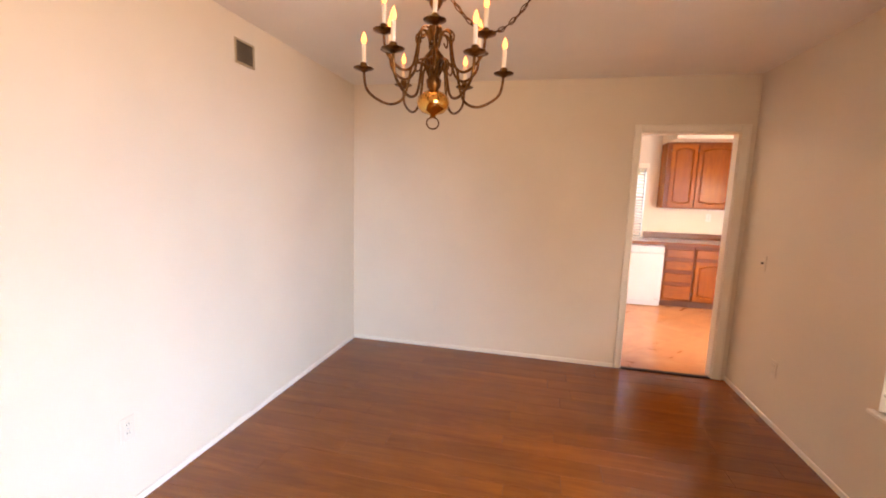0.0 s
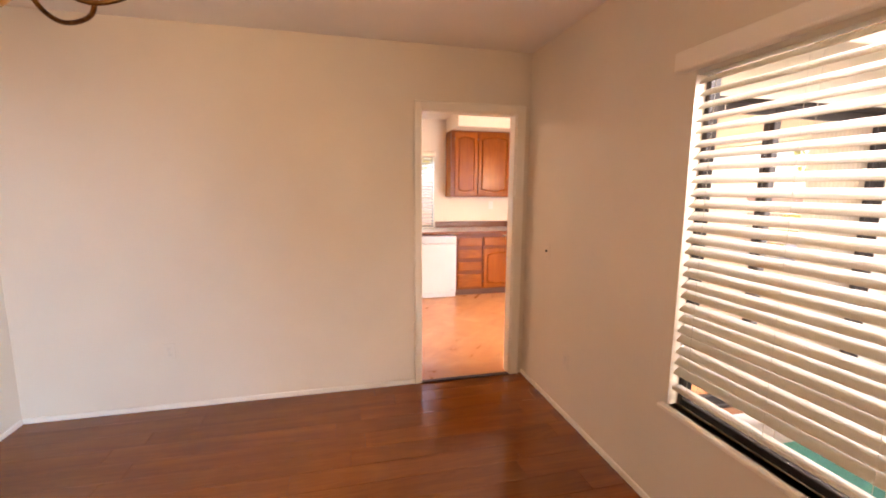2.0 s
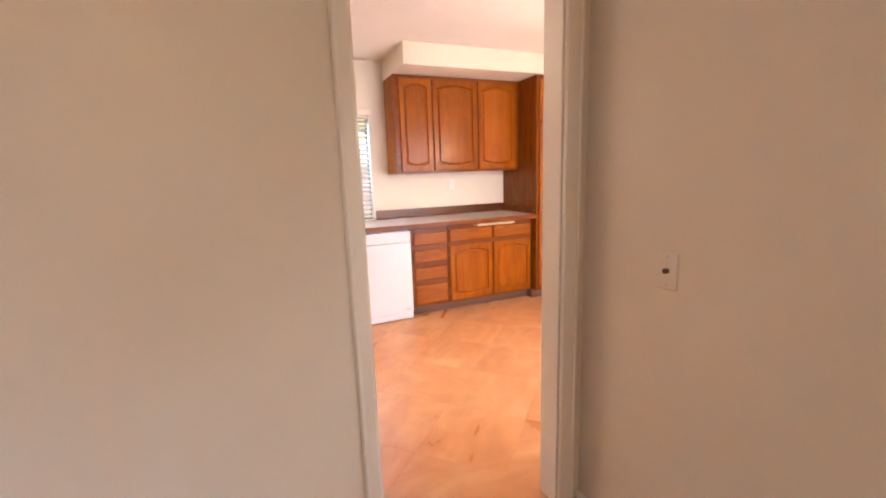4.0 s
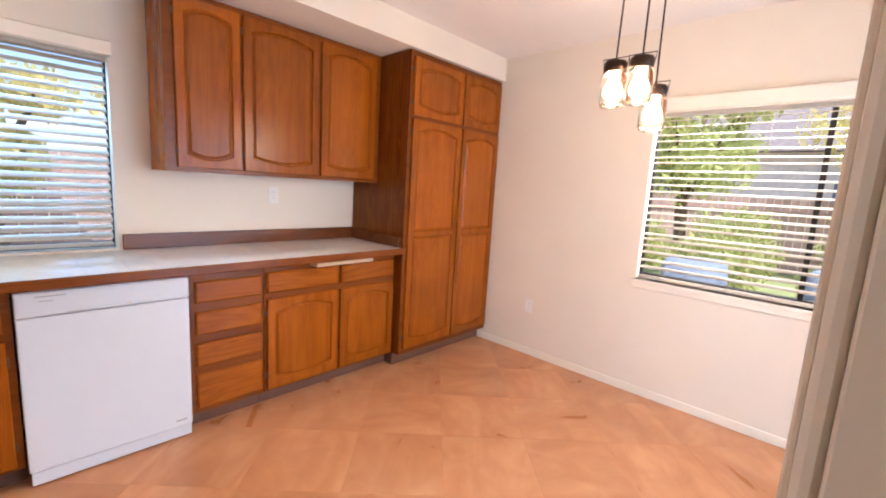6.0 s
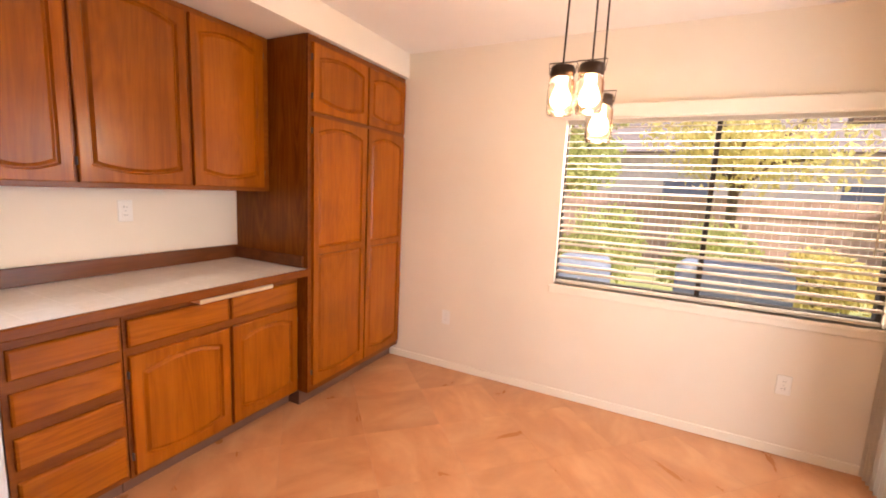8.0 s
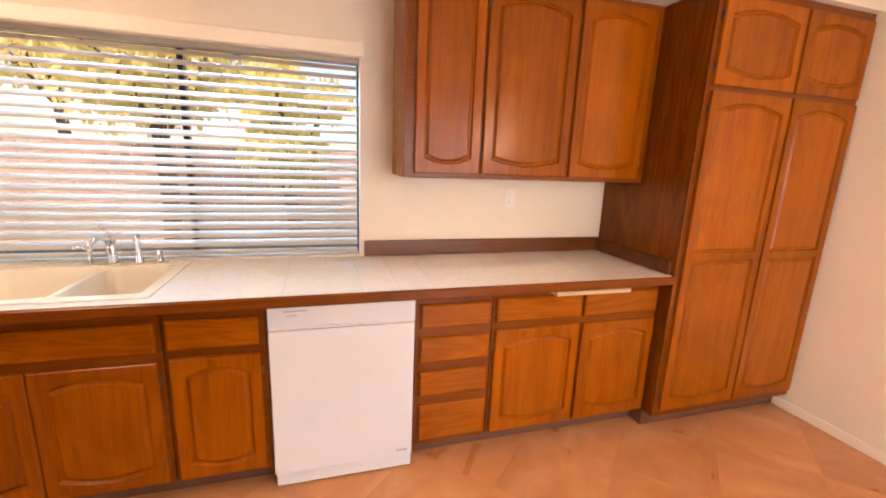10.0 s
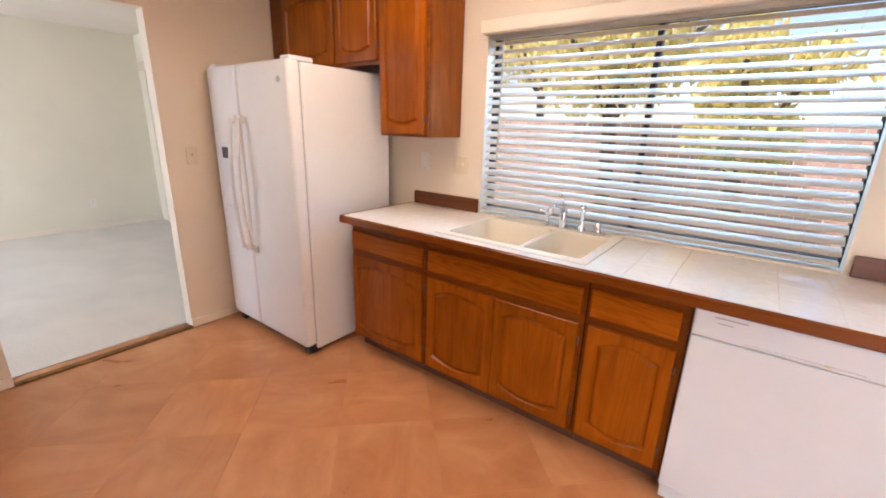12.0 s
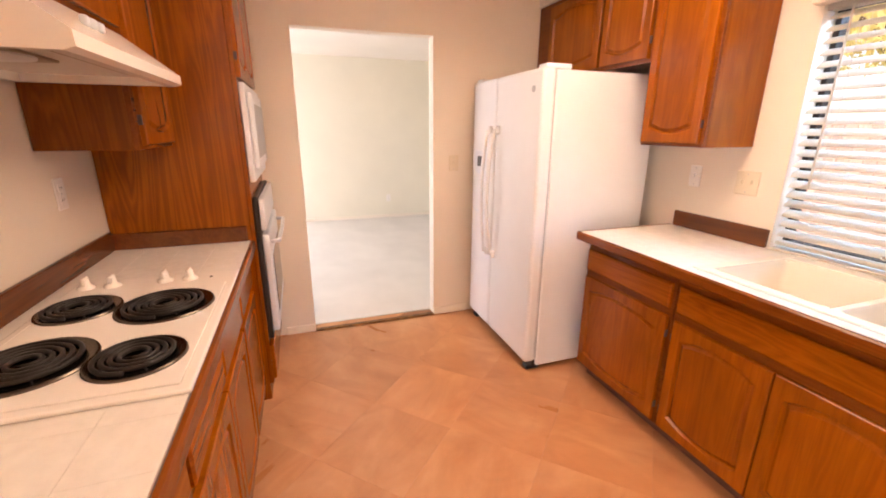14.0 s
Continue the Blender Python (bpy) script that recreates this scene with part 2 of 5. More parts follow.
DIRT = mat("dry_ground", ground_f((0.30, 0.25, 0.18), (0.42, 0.36, 0.27), 12), rough=0.95)
CONCRETE = mat("patio_concrete", ground_f((0.48, 0.45, 0.41), (0.58, 0.55, 0.50), 25), rough=0.85)
TURF = mat("teal_turf", ground_f((0.05, 0.26, 0.22), (0.08, 0.34, 0.29), 120), rough=0.95)
LAWN = mat("lawn", ground_f((0.22, 0.26, 0.09), (0.34, 0.36, 0.15), 60), rough=0.95)
FENCE = mat("fence_board", wood((0.56, 0.41, 0.36), (0.47, 0.33, 0.28), (0.37, 0.24, 0.20), 2, gloss=(0.7, 0.9)))
BARK = mat("bark", ground_f((0.10, 0.065, 0.04), (0.2, 0.14, 0.09), 20), rough=0.95)
STUCCO = mat("pale_stucco", ground_f((0.70, 0.66, 0.58), (0.80, 0.75, 0.68), 80), rough=0.9)
BEAM = mat("patio_beam", wood((0.36, 0.23, 0.08), (0.30, 0.19, 0.065), (0.22, 0.13, 0.045), 1, gloss=(0.6, 0.8)))
POST = mat("patio_post_paint", wood((0.28, 0.20, 0.15), (0.2, 0.14, 0.10), (0.12, 0.08, 0.06), 2, gloss=(0.6, 0.8)))
COVER = mat("blue_grey_cover", ground_f((0.15, 0.19, 0.26), (0.21, 0.26, 0.34), 20), rough=0.8)
ROOF = mat("roof_shingle", ground_f((0.16, 0.13, 0.12), (0.26, 0.22, 0.20), 8), rough=0.9)


def leaf_f(a, c):
    def f(n, l, b):
        gi = n.new("ShaderNodeNewGeometry")
        l.new(ramp(n, l, gi.outputs["Random Per Island"], [(0.0, a), (1.0, c)]), b.inputs["Base Color"])
        tr = n.new("ShaderNodeBsdfTranslucent")
        tr.inputs[0].default_value = (*[min(1, v * 1.6) for v in c], 1)
        ms = n.new("ShaderNodeMixShader")
        ms.inputs[0].default_value = 0.45
        l.new(b.outputs[0], ms.inputs[1])
        l.new(tr.outputs[0], ms.inputs[2])
        l.new(ms.outputs[0], n["Material Output"].inputs[0])
    return f


LEAF = mat("green_leaves", leaf_f((0.24, 0.27, 0.09), (0.44, 0.46, 0.18)), rough=0.5)
LEAF_Y = mat("yellow_green_leaves", leaf_f((0.40, 0.37, 0.12), (0.62, 0.55, 0.24)), rough=0.5)


# ---- building helpers ----
def box(bm, x0, x1, y0, y1, z0, z1, bev=0.0, seg=1):
    m = bmesh.ops.create_cube(bm, size=1.0)
    vs = m["verts"]
    for v in vs:
        v.co = Vector((x0 + (v.co.x + 0.5) * (x1 - x0), y0 + (v.co.y + 0.5) * (y1 - y0), z0 + (v.co.z + 0.5) * (z1 - z0)))
    if bev:
        es = list({e for v in vs for e in v.link_edges})
        bmesh.ops.bevel(bm, geom=es, offset=bev, segments=seg, profile=0.5, affect="EDGES")
    return bm


def cube(*a, **k):
    return box(bmesh.new(), *a, **k)


def boxes(*lst, bev=0.0):
    bm = bmesh.new()
    for b in lst:
        box(bm, *b, bev=bev)
    return bm


def cyl(p, q, r, r2=None, seg=16, bm=None):
    bm = bm or bmesh.new()
    p, q = Vector(p), Vector(q)
    d = q - p
    m = Matrix.Translation((p + q) / 2) @ d.to_track_quat("Z", "Y").to_matrix().to_4x4()
    bmesh.ops.create_cone(bm, cap_ends=True, segments=seg, radius1=r, radius2=r if r2 is None else r2, depth=d.length, matrix=m)
    return bm


def lathe(profile, centre=(0, 0, 0), seg=24, bm=None):
    """A turned solid from (radius, height) pairs."""
    bm = bm or bmesh.new()
    rings = []
    for r, z in profile:
        if r < 1e-5:
            rings.append([bm.verts.new((centre[0], centre[1], centre[2] + z))])
        else:
            rings.append([bm.verts.new((centre[0] + r * math.cos(a), centre[1] + r * math.sin(a), centre[2] + z)) for a in (2 * math.pi * i / seg for i in range(seg))])
    for a, b in zip(rings, rings[1:]):
        for i in range(seg):
            j = (i + 1) % seg
            if len(a) == 1 and len(b) == 1:
                continue
            if len(a) == 1:
                bm.faces.new((a[0], b[i], b[j]))
            elif len(b) == 1:
                bm.faces.new((a[i], b[0], a[j]))
            else:
                bm.faces.new((a[i], b[i], b[j], a[j]))
    bmesh.ops.recalc_face_normals(bm, faces=bm.faces)
    return bm


def tube(pts, r, seg=8, bm=None, closed=False):
    """A round bar along points."""
    bm = bm or bmesh.new()
    pts = [Vector(p) for p in pts]
    rings, n = [], len(pts)
    side = None
    for i, p in enumerate(pts):
        a, b = (pts[(i - 1) % n], pts[(i + 1) % n]) if closed else (pts[max(i - 1, 0)], pts[min(i + 1, n - 1)])
        d = (b - a).normalized()
        if side is None:
            side = d.orthogonal().normalized()
        side = (side - d * side.dot(d)).normalized()
        up = d.cross(side)
        rings.append([bm.verts.new(p + side * r * math.cos(t) + up * r * math.sin(t)) for t in (2 * math.pi * k / seg for k in range(seg))])
    pairs = list(zip(rings, rings[1:])) + ([(rings[-1], rings[0])] if closed else [])
    for a, b in pairs:
        for k in range(seg):
            bm.faces.new((a[k], a[(k + 1) % seg], b[(k + 1) % seg], b[k]))
    if not closed:
        bm.faces.new(rings[0][::-1])
        bm.faces.new(rings[-1])
    bmesh.ops.recalc_face_normals(bm, faces=bm.faces)
    return bm


def finish(name, bm, material, smooth=False):
    me = bpy.data.meshes.new(name)
    bm.to_mesh(me)
    bm.free()
    me.materials.append(material)
    if smooth:
        me.polygons.foreach_set("use_smooth", [True] * len(me.polygons))
    return new(name, me)


def thing(name, at, label, category, group="", kind=""):
    ob = new(name)
    ob.empty_display_size = 0.1
    ob.matrix_world = Matrix.Translation(at)
    return tagged(ob, label, category, group, kind)


def part(name, bm, material, parent, label="", smooth=False):
    """One mesh in world metres, hung under a thing or a part."""
    ob = finish(name, bm, material, smooth)
    ob.parent = parent
    if parent.parent is None:
        ob.matrix_parent_inverse = parent.matrix_basis.inverted()
    return tagged(ob, label)


def solid(name, bm, material, label, category, group="", kind="", smooth=False):
    return tagged(finish(name, bm, material, smooth), label, category, group, kind)


def turned(bm, m):
    bmesh.ops.transform(bm, matrix=m, verts=bm.verts)
    return bm


def face_m(x, y, z, way):
    """Local u right, v up, w out of a front at (x, y, z) that faces -y, +y, +x or -x."""
    u = {"-y": (1, 0, 0), "+y": (-1, 0, 0), "+x": (0, 1, 0), "-x": (0, -1, 0)}[way]
    w = {"-y": (0, -1, 0), "+y": (0, 1, 0), "+x": (1, 0, 0), "-x": (-1, 0, 0)}[way]
    return Matrix(((u[0], 0, w[0], x), (u[1], 0, w[1], y), (0, 1, 0, z), (0, 0, 0, 1)))


# ---- the plan ----
XD, XW, YD, YK, CEILZ = -0.705, 2.645, 4.19, 4.29, 2.45      # dining room, and the wall shared with the kitchen
XL, XR, YB, YS = -0.789, 5.13, 7.17, 3.46                     # kitchen and nook
CAB_TOP = 2.265


def wall(name, label, material, *pieces, group=""):
    return solid(name, boxes(*pieces), material, label, "wall", kind="structure")


wall("wall_dining_west", "smooth beige painted wall of the dining room", WALL, (XD - 0.1, XD, -2.6, YK - 0.1, 0, CEILZ))
wall("wall_dining_south", "plain beige painted dining room wall", WALL, (XD, XW, -2.7, -2.6, 0, CEILZ))
# the opening from y -1.85 to 0.15 is unseen, added for the fill lamps
wall("wall_dining_east", "beige painted wall with a blinded window", WALL, (XW, XW + 0.1, -2.6, -1.85, 0, CEILZ), (XW, XW + 0.1, 0.15, 0.9, 0, CEILZ), (XW, XW + 0.1, -1.85, 0.15, 0, 0.53), (XW, XW + 0.1, -1.85, 0.15, 1.98, CEILZ), (XW, XW + 0.1, 2.68, 4.19, 0, CEILZ), (XW, XW + 0.1, 0.9, 2.68, 0, 0.53), (XW, XW + 0.1, 0.9, 2.68, 1.98, CEILZ))
wall("wall_dining_north", "beige painted wall with a doorway to the kitchen", WALL, (XL - 0.1, 1.815, YD, YK - 0.003, 0, CEILZ), (2.54, XW + 0.1, YD, YK - 0.003, 0, CEILZ), (1.815, 2.54, YD, YK - 0.003, 2.02, CEILZ))
wall("wall_kitchen_south", "cream painted kitchen wall with a doorway", WALL_K, (XL, 1.815, YK - 0.003, YK, 0, CEILZ), (2.54, XW + 0.1, YK - 0.003, YK, 0, CEILZ), (1.815, 2.54, YK - 0.003, YK, 2.02, CEILZ), (XW + 0.1, XW + 0.103, YS, YK, 0, CEILZ))
WX0, WX1, WZ0, WZ1 = 0.865, 2.565, 0.915, 1.95
wall("wall_north", "cream painted wall with a window over the sink", WALL_K, (XL - 0.1, WX0, YB, YB + 0.14, 0, CEILZ), (WX1, XR + 0.12, YB, YB + 0.14, 0, CEILZ), (WX0, WX1, YB, YB + 0.14, 0, WZ0), (WX0, WX1, YB, YB + 0.14, WZ1, CEILZ))
NY0, NY1, NZ0, NZ1 = 3.56, 5.265, 0.815, 1.95
wall("wall_east", "cream painted nook wall with a wide window", WALL_K, (XR, XR + 0.12, YS - 0.1, NY0, 0, CEILZ), (XR, XR + 0.12, NY1, YB, 0, CEILZ), (XR, XR + 0.12, NY0, NY1, 0, NZ0), (XR, XR + 0.12, NY0, NY1, NZ1, CEILZ))
wall("wall_nook_south", "cream painted wall with a sliding glass door", WALL_K, (XW + 0.1, 2.95, YS - 0.1, YS, 0, CEILZ), (4.95, XR, YS - 0.1, YS, 0, CEILZ), (2.95, 4.95, YS - 0.1, YS, 2.03, CEILZ))
OY0, OY1 = 5.13, 6.043
wall("wall_west", "cream painted wall with a plain opening to the living room", WALL_K, (XL - 0.1, XL, YK, OY0, 0, CEILZ), (XL - 0.1, XL, OY1, YB, 0, CEILZ), (XL - 0.1, XL, OY0, OY1, 2.04, CEILZ))
wall("wall_living_west", "pale green-white living room wall", WALL_L, (-4.72, -4.62, 2.6, 7.34, 0, CEILZ))
wall("wall_living_north", "pale living room wall with a glazed door", WALL_L, (-4.62, -4.1, 7.24, 7.34, 0, CEILZ), (-2.2, XL - 0.1, 7.24, 7.34, 0, CEILZ), (-4.1, -2.2, 7.24, 7.34, 2.05, CEILZ))
wall("wall_living_south", "pale living room wall with an added unseen opening for fill light", WALL_L, (-4.62, -4.3, 2.6, 2.7, 0, CEILZ), (-1.5, XL - 0.1, 2.6, 2.7, 0, CEILZ), (-4.3, -1.5, 2.6, 2.7, 2.2, CEILZ), (-4.3, -1.5, 2.6, 2.7, 0, 0.35))
wall("wall_living_east", "pale living room wall", WALL_L, (XL - 0.1, XL - 0.097, 2.7, OY0, 0, CEILZ), (XL - 0.1, XD - 0.1, 2.6, YD, 0, CEILZ))
solid("ceiling", boxes((XL - 0.1, XR + 0.12, YS - 0.1, YB + 0.14, CEILZ, CEILZ + 0.1)), CEIL, "white textured kitchen ceiling", "ceiling", kind="structure")
solid("ceiling_dining", boxes((XD - 0.1, XW + 0.1, -2.7, YS - 0.1, CEILZ, CEILZ + 0.1)), CEIL, "white painted dining room ceiling", "ceiling", kind="structure")
solid("ceiling_living", boxes((-4.72, XL - 0.1, 2.6, 7.34, CEILZ, CEILZ + 0.1)), CEIL, "white painted living room ceiling", "ceiling", kind="structure")
for b_, lab in (((2.735, XR, 6.50, YB, CAB_TOP + 0.004, CEILZ), "cream painted boxed soffit over the long wall cabinet"), ((XL, 0.70, 6.84, YB, CAB_TOP + 0.004, CEILZ), "cream painted boxed soffit above the refrigerator"), ((XL, 1.15, YK, 4.62, CAB_TOP + 0.004, CEILZ), "cream painted boxed soffit over the hood cabinets")):
    solid("soffit", boxes(b_), WALL_K, lab, "soffit", kind="structure")

# doorway lining and casing
solid("trim", boxes((1.815, 1.827, YD, YK, 0, 2.02), (2.528, 2.54, YD, YK, 0, 2.02), (1.827, 2.528, YD, YK, 2.008, 2.02), bev=0.002), TRIM, "cream enamel door jamb lining", "trim", kind="structure")
for yy, s in ((YD, -1), (YK, 1)):
    y0, y1 = sorted((yy, yy + s * 0.016))
    bm = boxes((1.768, 1.820, y0, y1, 0, 2.078), (2.535, 2.606, y0, y1, 0, 2.078), (1.820, 2.535, y0, y1, 2.015, 2.078), bev=0.005)
    y2, y3 = sorted((yy + s * 0.015, yy + s * 0.022))
    for b_ in ((1.771, 1.782, y2, y3, 0, 2.075), (2.592, 2.603, y2, y3, 0, 2.075), (1.782, 2.592, y2, y3, 2.063, 2.075)):
        box(bm, *b_, bev=0.002)
    solid("door_casing", bm, TRIM, "cream enamel moulded door casing", "trim", kind="structure")
solid("threshold", boxes((1.827, 2.528, YD - 0.02, YD + 0.02, 0.0, 0.012), bev=0.004), SHADOW_GAP, "dark metal threshold strip at the doorway", "threshold", kind="structure")
solid("carpet_strip", boxes((XL - 0.02, XL + 0.02, OY0, OY1, 0.0, 0.012), bev=0.004), BRASS, "brass carpet edge strip in the opening", "threshold", kind="structure")


def skirting(*runs):
    for x0, x1, y0, y1 in runs:
        bm = boxes((x0, x1, y0, y1, 0.0, 0.058 if x0 > XW or x1 < XD else 0.036), bev=0.003)
        solid("baseboard", bm, TRIM, "low cream painted baseboard along the wall", "baseboard", kind="structure")


S = 0.012
skirting((XD, XD + S, -2.6, YD - S), (XD + S, 1.768, YD - S, YD), (XW - S, XW, -2.6, YD), (XR - S, XR, YS, 6.60), (XL, XL + S, 4.93, OY0), (XL, XL + S, OY1, 6.32),
         (-4.62, -4.62 + S, 2.7, 7.24), (2.606, 2.745, YK, YK + S), (XW + 0.103, XW + 0.115, YS, YK), (4.96, XR - S, YS, YS + S))

# sub-floors
solid("floor", boxes((XD - 0.1, XW + 0.1, -2.7, YD, -0.1, -0.004)), SHADOW_GAP, "dark seams under the laminate boards", "floor", kind="structure")
FLOOR_D = bpy.data.objects["floor"]
FLOOR_K = solid("floor_kitchen", boxes((XL - 0.1, XR + 0.12, YD, YB + 0.1, -0.1, -0.0025), (XW + 0.1, XR + 0.12, YS - 0.1, YD, -0.1, -0.0025)), VINYL_GAP, "tan marbled vinyl kitchen floor", "floor", kind="structure")
solid("floor_living", boxes((-4.72, XL - 0.1, 2.6, 7.34, -0.1, 0.006)), CARPET, "cream cut-pile carpet", "floor", kind="structure")


# ---- cabinets ----
def contour(w, h, side, lo, hi, at, ab, dz, n=10):
    """A panel outline inside a front: straight sides, arched head and foot."""
    pts = []
    for i in range(n + 1):
        t = i / n
        pts.append(Vector((side + t * (w - 2 * side), lo - ab * (1 - (2 * t - 1) ** 2) + ab, dz)))
    for i in range(n + 1):
        t = 1 - i / n
        pts.append(Vector((side + t * (w - 2 * side), hi - at + at * (1 - (2 * t - 1) ** 2), dz)))
    return pts


def outline(w, v0, v1, dz, n=10, inset=0.0):
    return [Vector((inset + i / n * (w - 2 * inset), v0 + inset, dz)) for i in range(n + 1)] + [Vector((inset + (1 - i / n) * (w - 2 * inset), v1 - inset, dz)) for i in range(n + 1)]


def strips(bm, loops, cap=False):
    rs = [[bm.verts.new(p) for p in lp] for lp in loops]
    for a, b in zip(rs, rs[1:]):
        for i in range(len(a)):
            j = (i + 1) % len(a)
            bm.faces.new((a[i], a[j], b[j], b[i]))
    if cap:
        bm.faces.new(rs[-1])


def cab_door(parent, x, y, z, w, h, way, panels=None, arch=(0.035, 0.028), name="door", label="", hinge=None):
    """A raised-panel door with arched panels. panels: (foot, head, head arch, foot arch) in the door's height."""
    m = face_m(x, y, z, way)
    T, B = 0.019, min(0.043, w * 0.13)
    panels = panels or [(0.0, h, arch[0], arch[1])]
    bm = bmesh.new()
    pans = []
    for v0, v1, at, ab in panels:
        lo, hi = v0 + (B if v0 == 0 else B * 0.45), v1 - (B if v1 == h else B * 0.45)
        o = outline(w, v0, v1, T)
        strips(bm, [outline(w, v0, v1, 0), outline(w, v0, v1, T - 0.004), outline(w, v0, v1, T, inset=0.004) if len(panels) == 1 else o,
                    contour(w, h, B, lo, hi, at, ab, T), contour(w, h, B + 0.007, lo + 0.007, hi - 0.007, at, ab, T - 0.0125)])
        pan = bmesh.new()
        strips(pan, [contour(w, h, B + 0.007, lo + 0.007, hi - 0.007, at, ab, T - 0.012), contour(w, h, B + 0.011, lo + 0.011, hi - 0.011, at, ab, T - 0.012),
                     contour(w, h, B + 0.024, lo + 0.024, hi - 0.024, at * 0.9, ab * 0.9, T - 0.002)], cap=True)
        pans.append(pan)
    bmesh.ops.recalc_face_normals(bm, faces=bm.faces)
    d = part(name, turned(bm, m), OAK_V, parent, label)
    for pan in pans:
        bmesh.ops.recalc_face_normals(pan, faces=pan.faces)
        part("panel", turned(pan, m), OAK_V, d)
    for v in ((0.07, h - 0.10) if hinge is not None else ()):
        u = -0.006 if hinge == 0 else w + 0.001
        part("hinge", turned(cube(u, u + 0.005, v, v + 0.035, 0.0, 0.014, bev=0.001), m), HINGE, d, "small dark bronze hinge")
    return d


def drawer(parent, x, y, z, w, h, way, material=None, label=""):
    bm = bmesh.new()
    T = 0.019
    strips(bm, [outline(w, 0, h, 0), outline(w, 0, h, T - 0.006), outline(w, 0, h, T, inset=0.007)], cap=True)
    bmesh.ops.recalc_face_normals(bm, faces=bm.faces)
    return part("drawer_front", turned(bm, face_m(x, y, z, way)), material or OAK_X, parent, label)


YF = 6.615        # the face frames of the sink run; doors stand 19 mm proud
BASE = "medium-brown oak base cabinets"


def carcass(parent, x0, x1, y_face, y_back, z0, z1, holes, way="-y", side=None, top=None):
    """Sides, foot and back, with a face frame left open round the doors."""
    s = 1 if y_back > y_face else -1
    yb0, yb1 = sorted((y_face + s * 0.02, y_back))
    part("body", boxes((x0 + 0.001, x1 - 0.001, yb0, yb1, z0, top or z1)), side or OAK_SIDE, parent)
    yf0, yf1 = sorted((y_face, y_face + s * 0.019))
    part("face_frame", boxes((x0 + 0.001, x1 - 0.001, yf0, yf1, z0, z1), bev=0.0015), OAK_F, parent)


def base_unit(name, x0, x1, label, doors, drawers, y=YF, yb=YB - 0.004, way="-y", kick=0.075):
    u = thing(name, ((x0 + x1) / 2, y, 0), label, "cabinet", group=BASE)
    carcass(u, x0, x1, y, yb, 0.095, 0.868, (), top=0.70 if name == "sink_cabinet" else None)
    s = 1 if yb > y else -1
    k0, k1 = sorted((y + s * kick, yb))
    part("toe_kick", boxes((x0 + 0.001, x1 - 0.001, k0, k1, 0.0, 0.094)), KICK, u)
    for a, b, z0, z1 in drawers:
        drawer(u, a if way == "-y" else b, y, z0, b - a, z1 - z0, way)
    for a, b, z0, z1, hg in doors:
        cab_door(u, a if way == "-y" else b, y, z0, b - a, z1 - z0, way, hinge=hg)
    return u


base_unit("base_cabinet", 0.300, 0.892, "oak base cabinet with drawer beside the refrigerator", [(0.312, 0.874, 0.112, 0.65, 1)], [(0.312, 0.874, 0.69, 0.805)])
base_unit("sink_cabinet", 0.894, 1.763, "wide oak sink cabinet with false drawer and two doors", [(0.912, 1.328, 0.112, 0.645, 0), (1.334, 1.742, 0.112, 0.645, 1)], [(0.912, 1.742, 0.685, 0.805)])
base_unit("base_cabinet", 1.765, 2.138, "narrow oak base cabinet beside the dishwasher", [(1.782, 2.112, 0.112, 0.65, 1)], [(1.780, 2.108, 0.69, 0.808)])
base_unit("drawer_cabinet", 2.76, 3.132, "oak cabinet with a stack of four drawers", [], [(2.782, 3.118, z0, z1) for z0, z1 in ((0.70, 0.81), (0.53, 0.65), (0.36, 0.48), (0.125, 0.31))])
u = base_unit("base_cabinet", 3.134, 4.092, "double oak base cabinet with two drawers and pull-out board", [(3.15, 3.615, 0.112, 0.66, 0), (3.632, 4.08, 0.112, 0.66, 1)], [(3.15, 3.615, 0.70, 0.82), (3.632, 4.08, 0.70, 0.82)])
part("pull_out_board", cube(3.42, 3.84, YF - 0.085, YF + 0.3, 0.838, 0.860, bev=0.004), mat("pale_board", wood((0.66, 0.50, 0.33), (0.58, 0.42, 0.27), (0.48, 0.33, 0.2), 0), rough=0.4), u, "pale wooden pull-out cutting board")


def upper_unit(name, x0, x1, z0, z1, y, yb, label, doors, way="-y", side=None):
    u = thing(name, ((x0 + x1) / 2, yb, z0), label, "cabinet", group="oak wall cabinets")
    carcass(u, x0, x1, y, yb, z0, z1, (), side=side)
    for a, b, c, d, hg in doors:
        cab_door(u, a if way == "-y" else b, y, c, b - a, d - c, way, hinge=hg)
    return u


UY = 6.85
upper_unit("wall_cabinet", 2.735, 4.092, 1.362, CAB_TOP, UY, YB - 0.004, "oak wall cabinet with three arched-panel doors", [(2.785, 3.105, 1.385, 2.235, 0), (3.122, 3.59, 1.385, 2.235, 0), (3.61, 4.045, 1.385, 2.235, 1)], side=OAK_V)
upper_unit("wall_cabinet", 0.322, 0.697, 1.365, CAB_TOP, UY, YB - 0.004, "tall oak wall cabinet beside the sink window", [(0.335, 0.675, 1.38, 2.235, 1)], side=OAK_V)
upper_unit("fridge_cabinet", XL + 0.004, 0.320, 1.77, CAB_TOP, UY, YB - 0.004, "dark oak cabinet above the refrigerator", [(-0.62, -0.085, 1.79, 2.235, 0), (-0.06, 0.305, 1.79, 2.235, 1)])

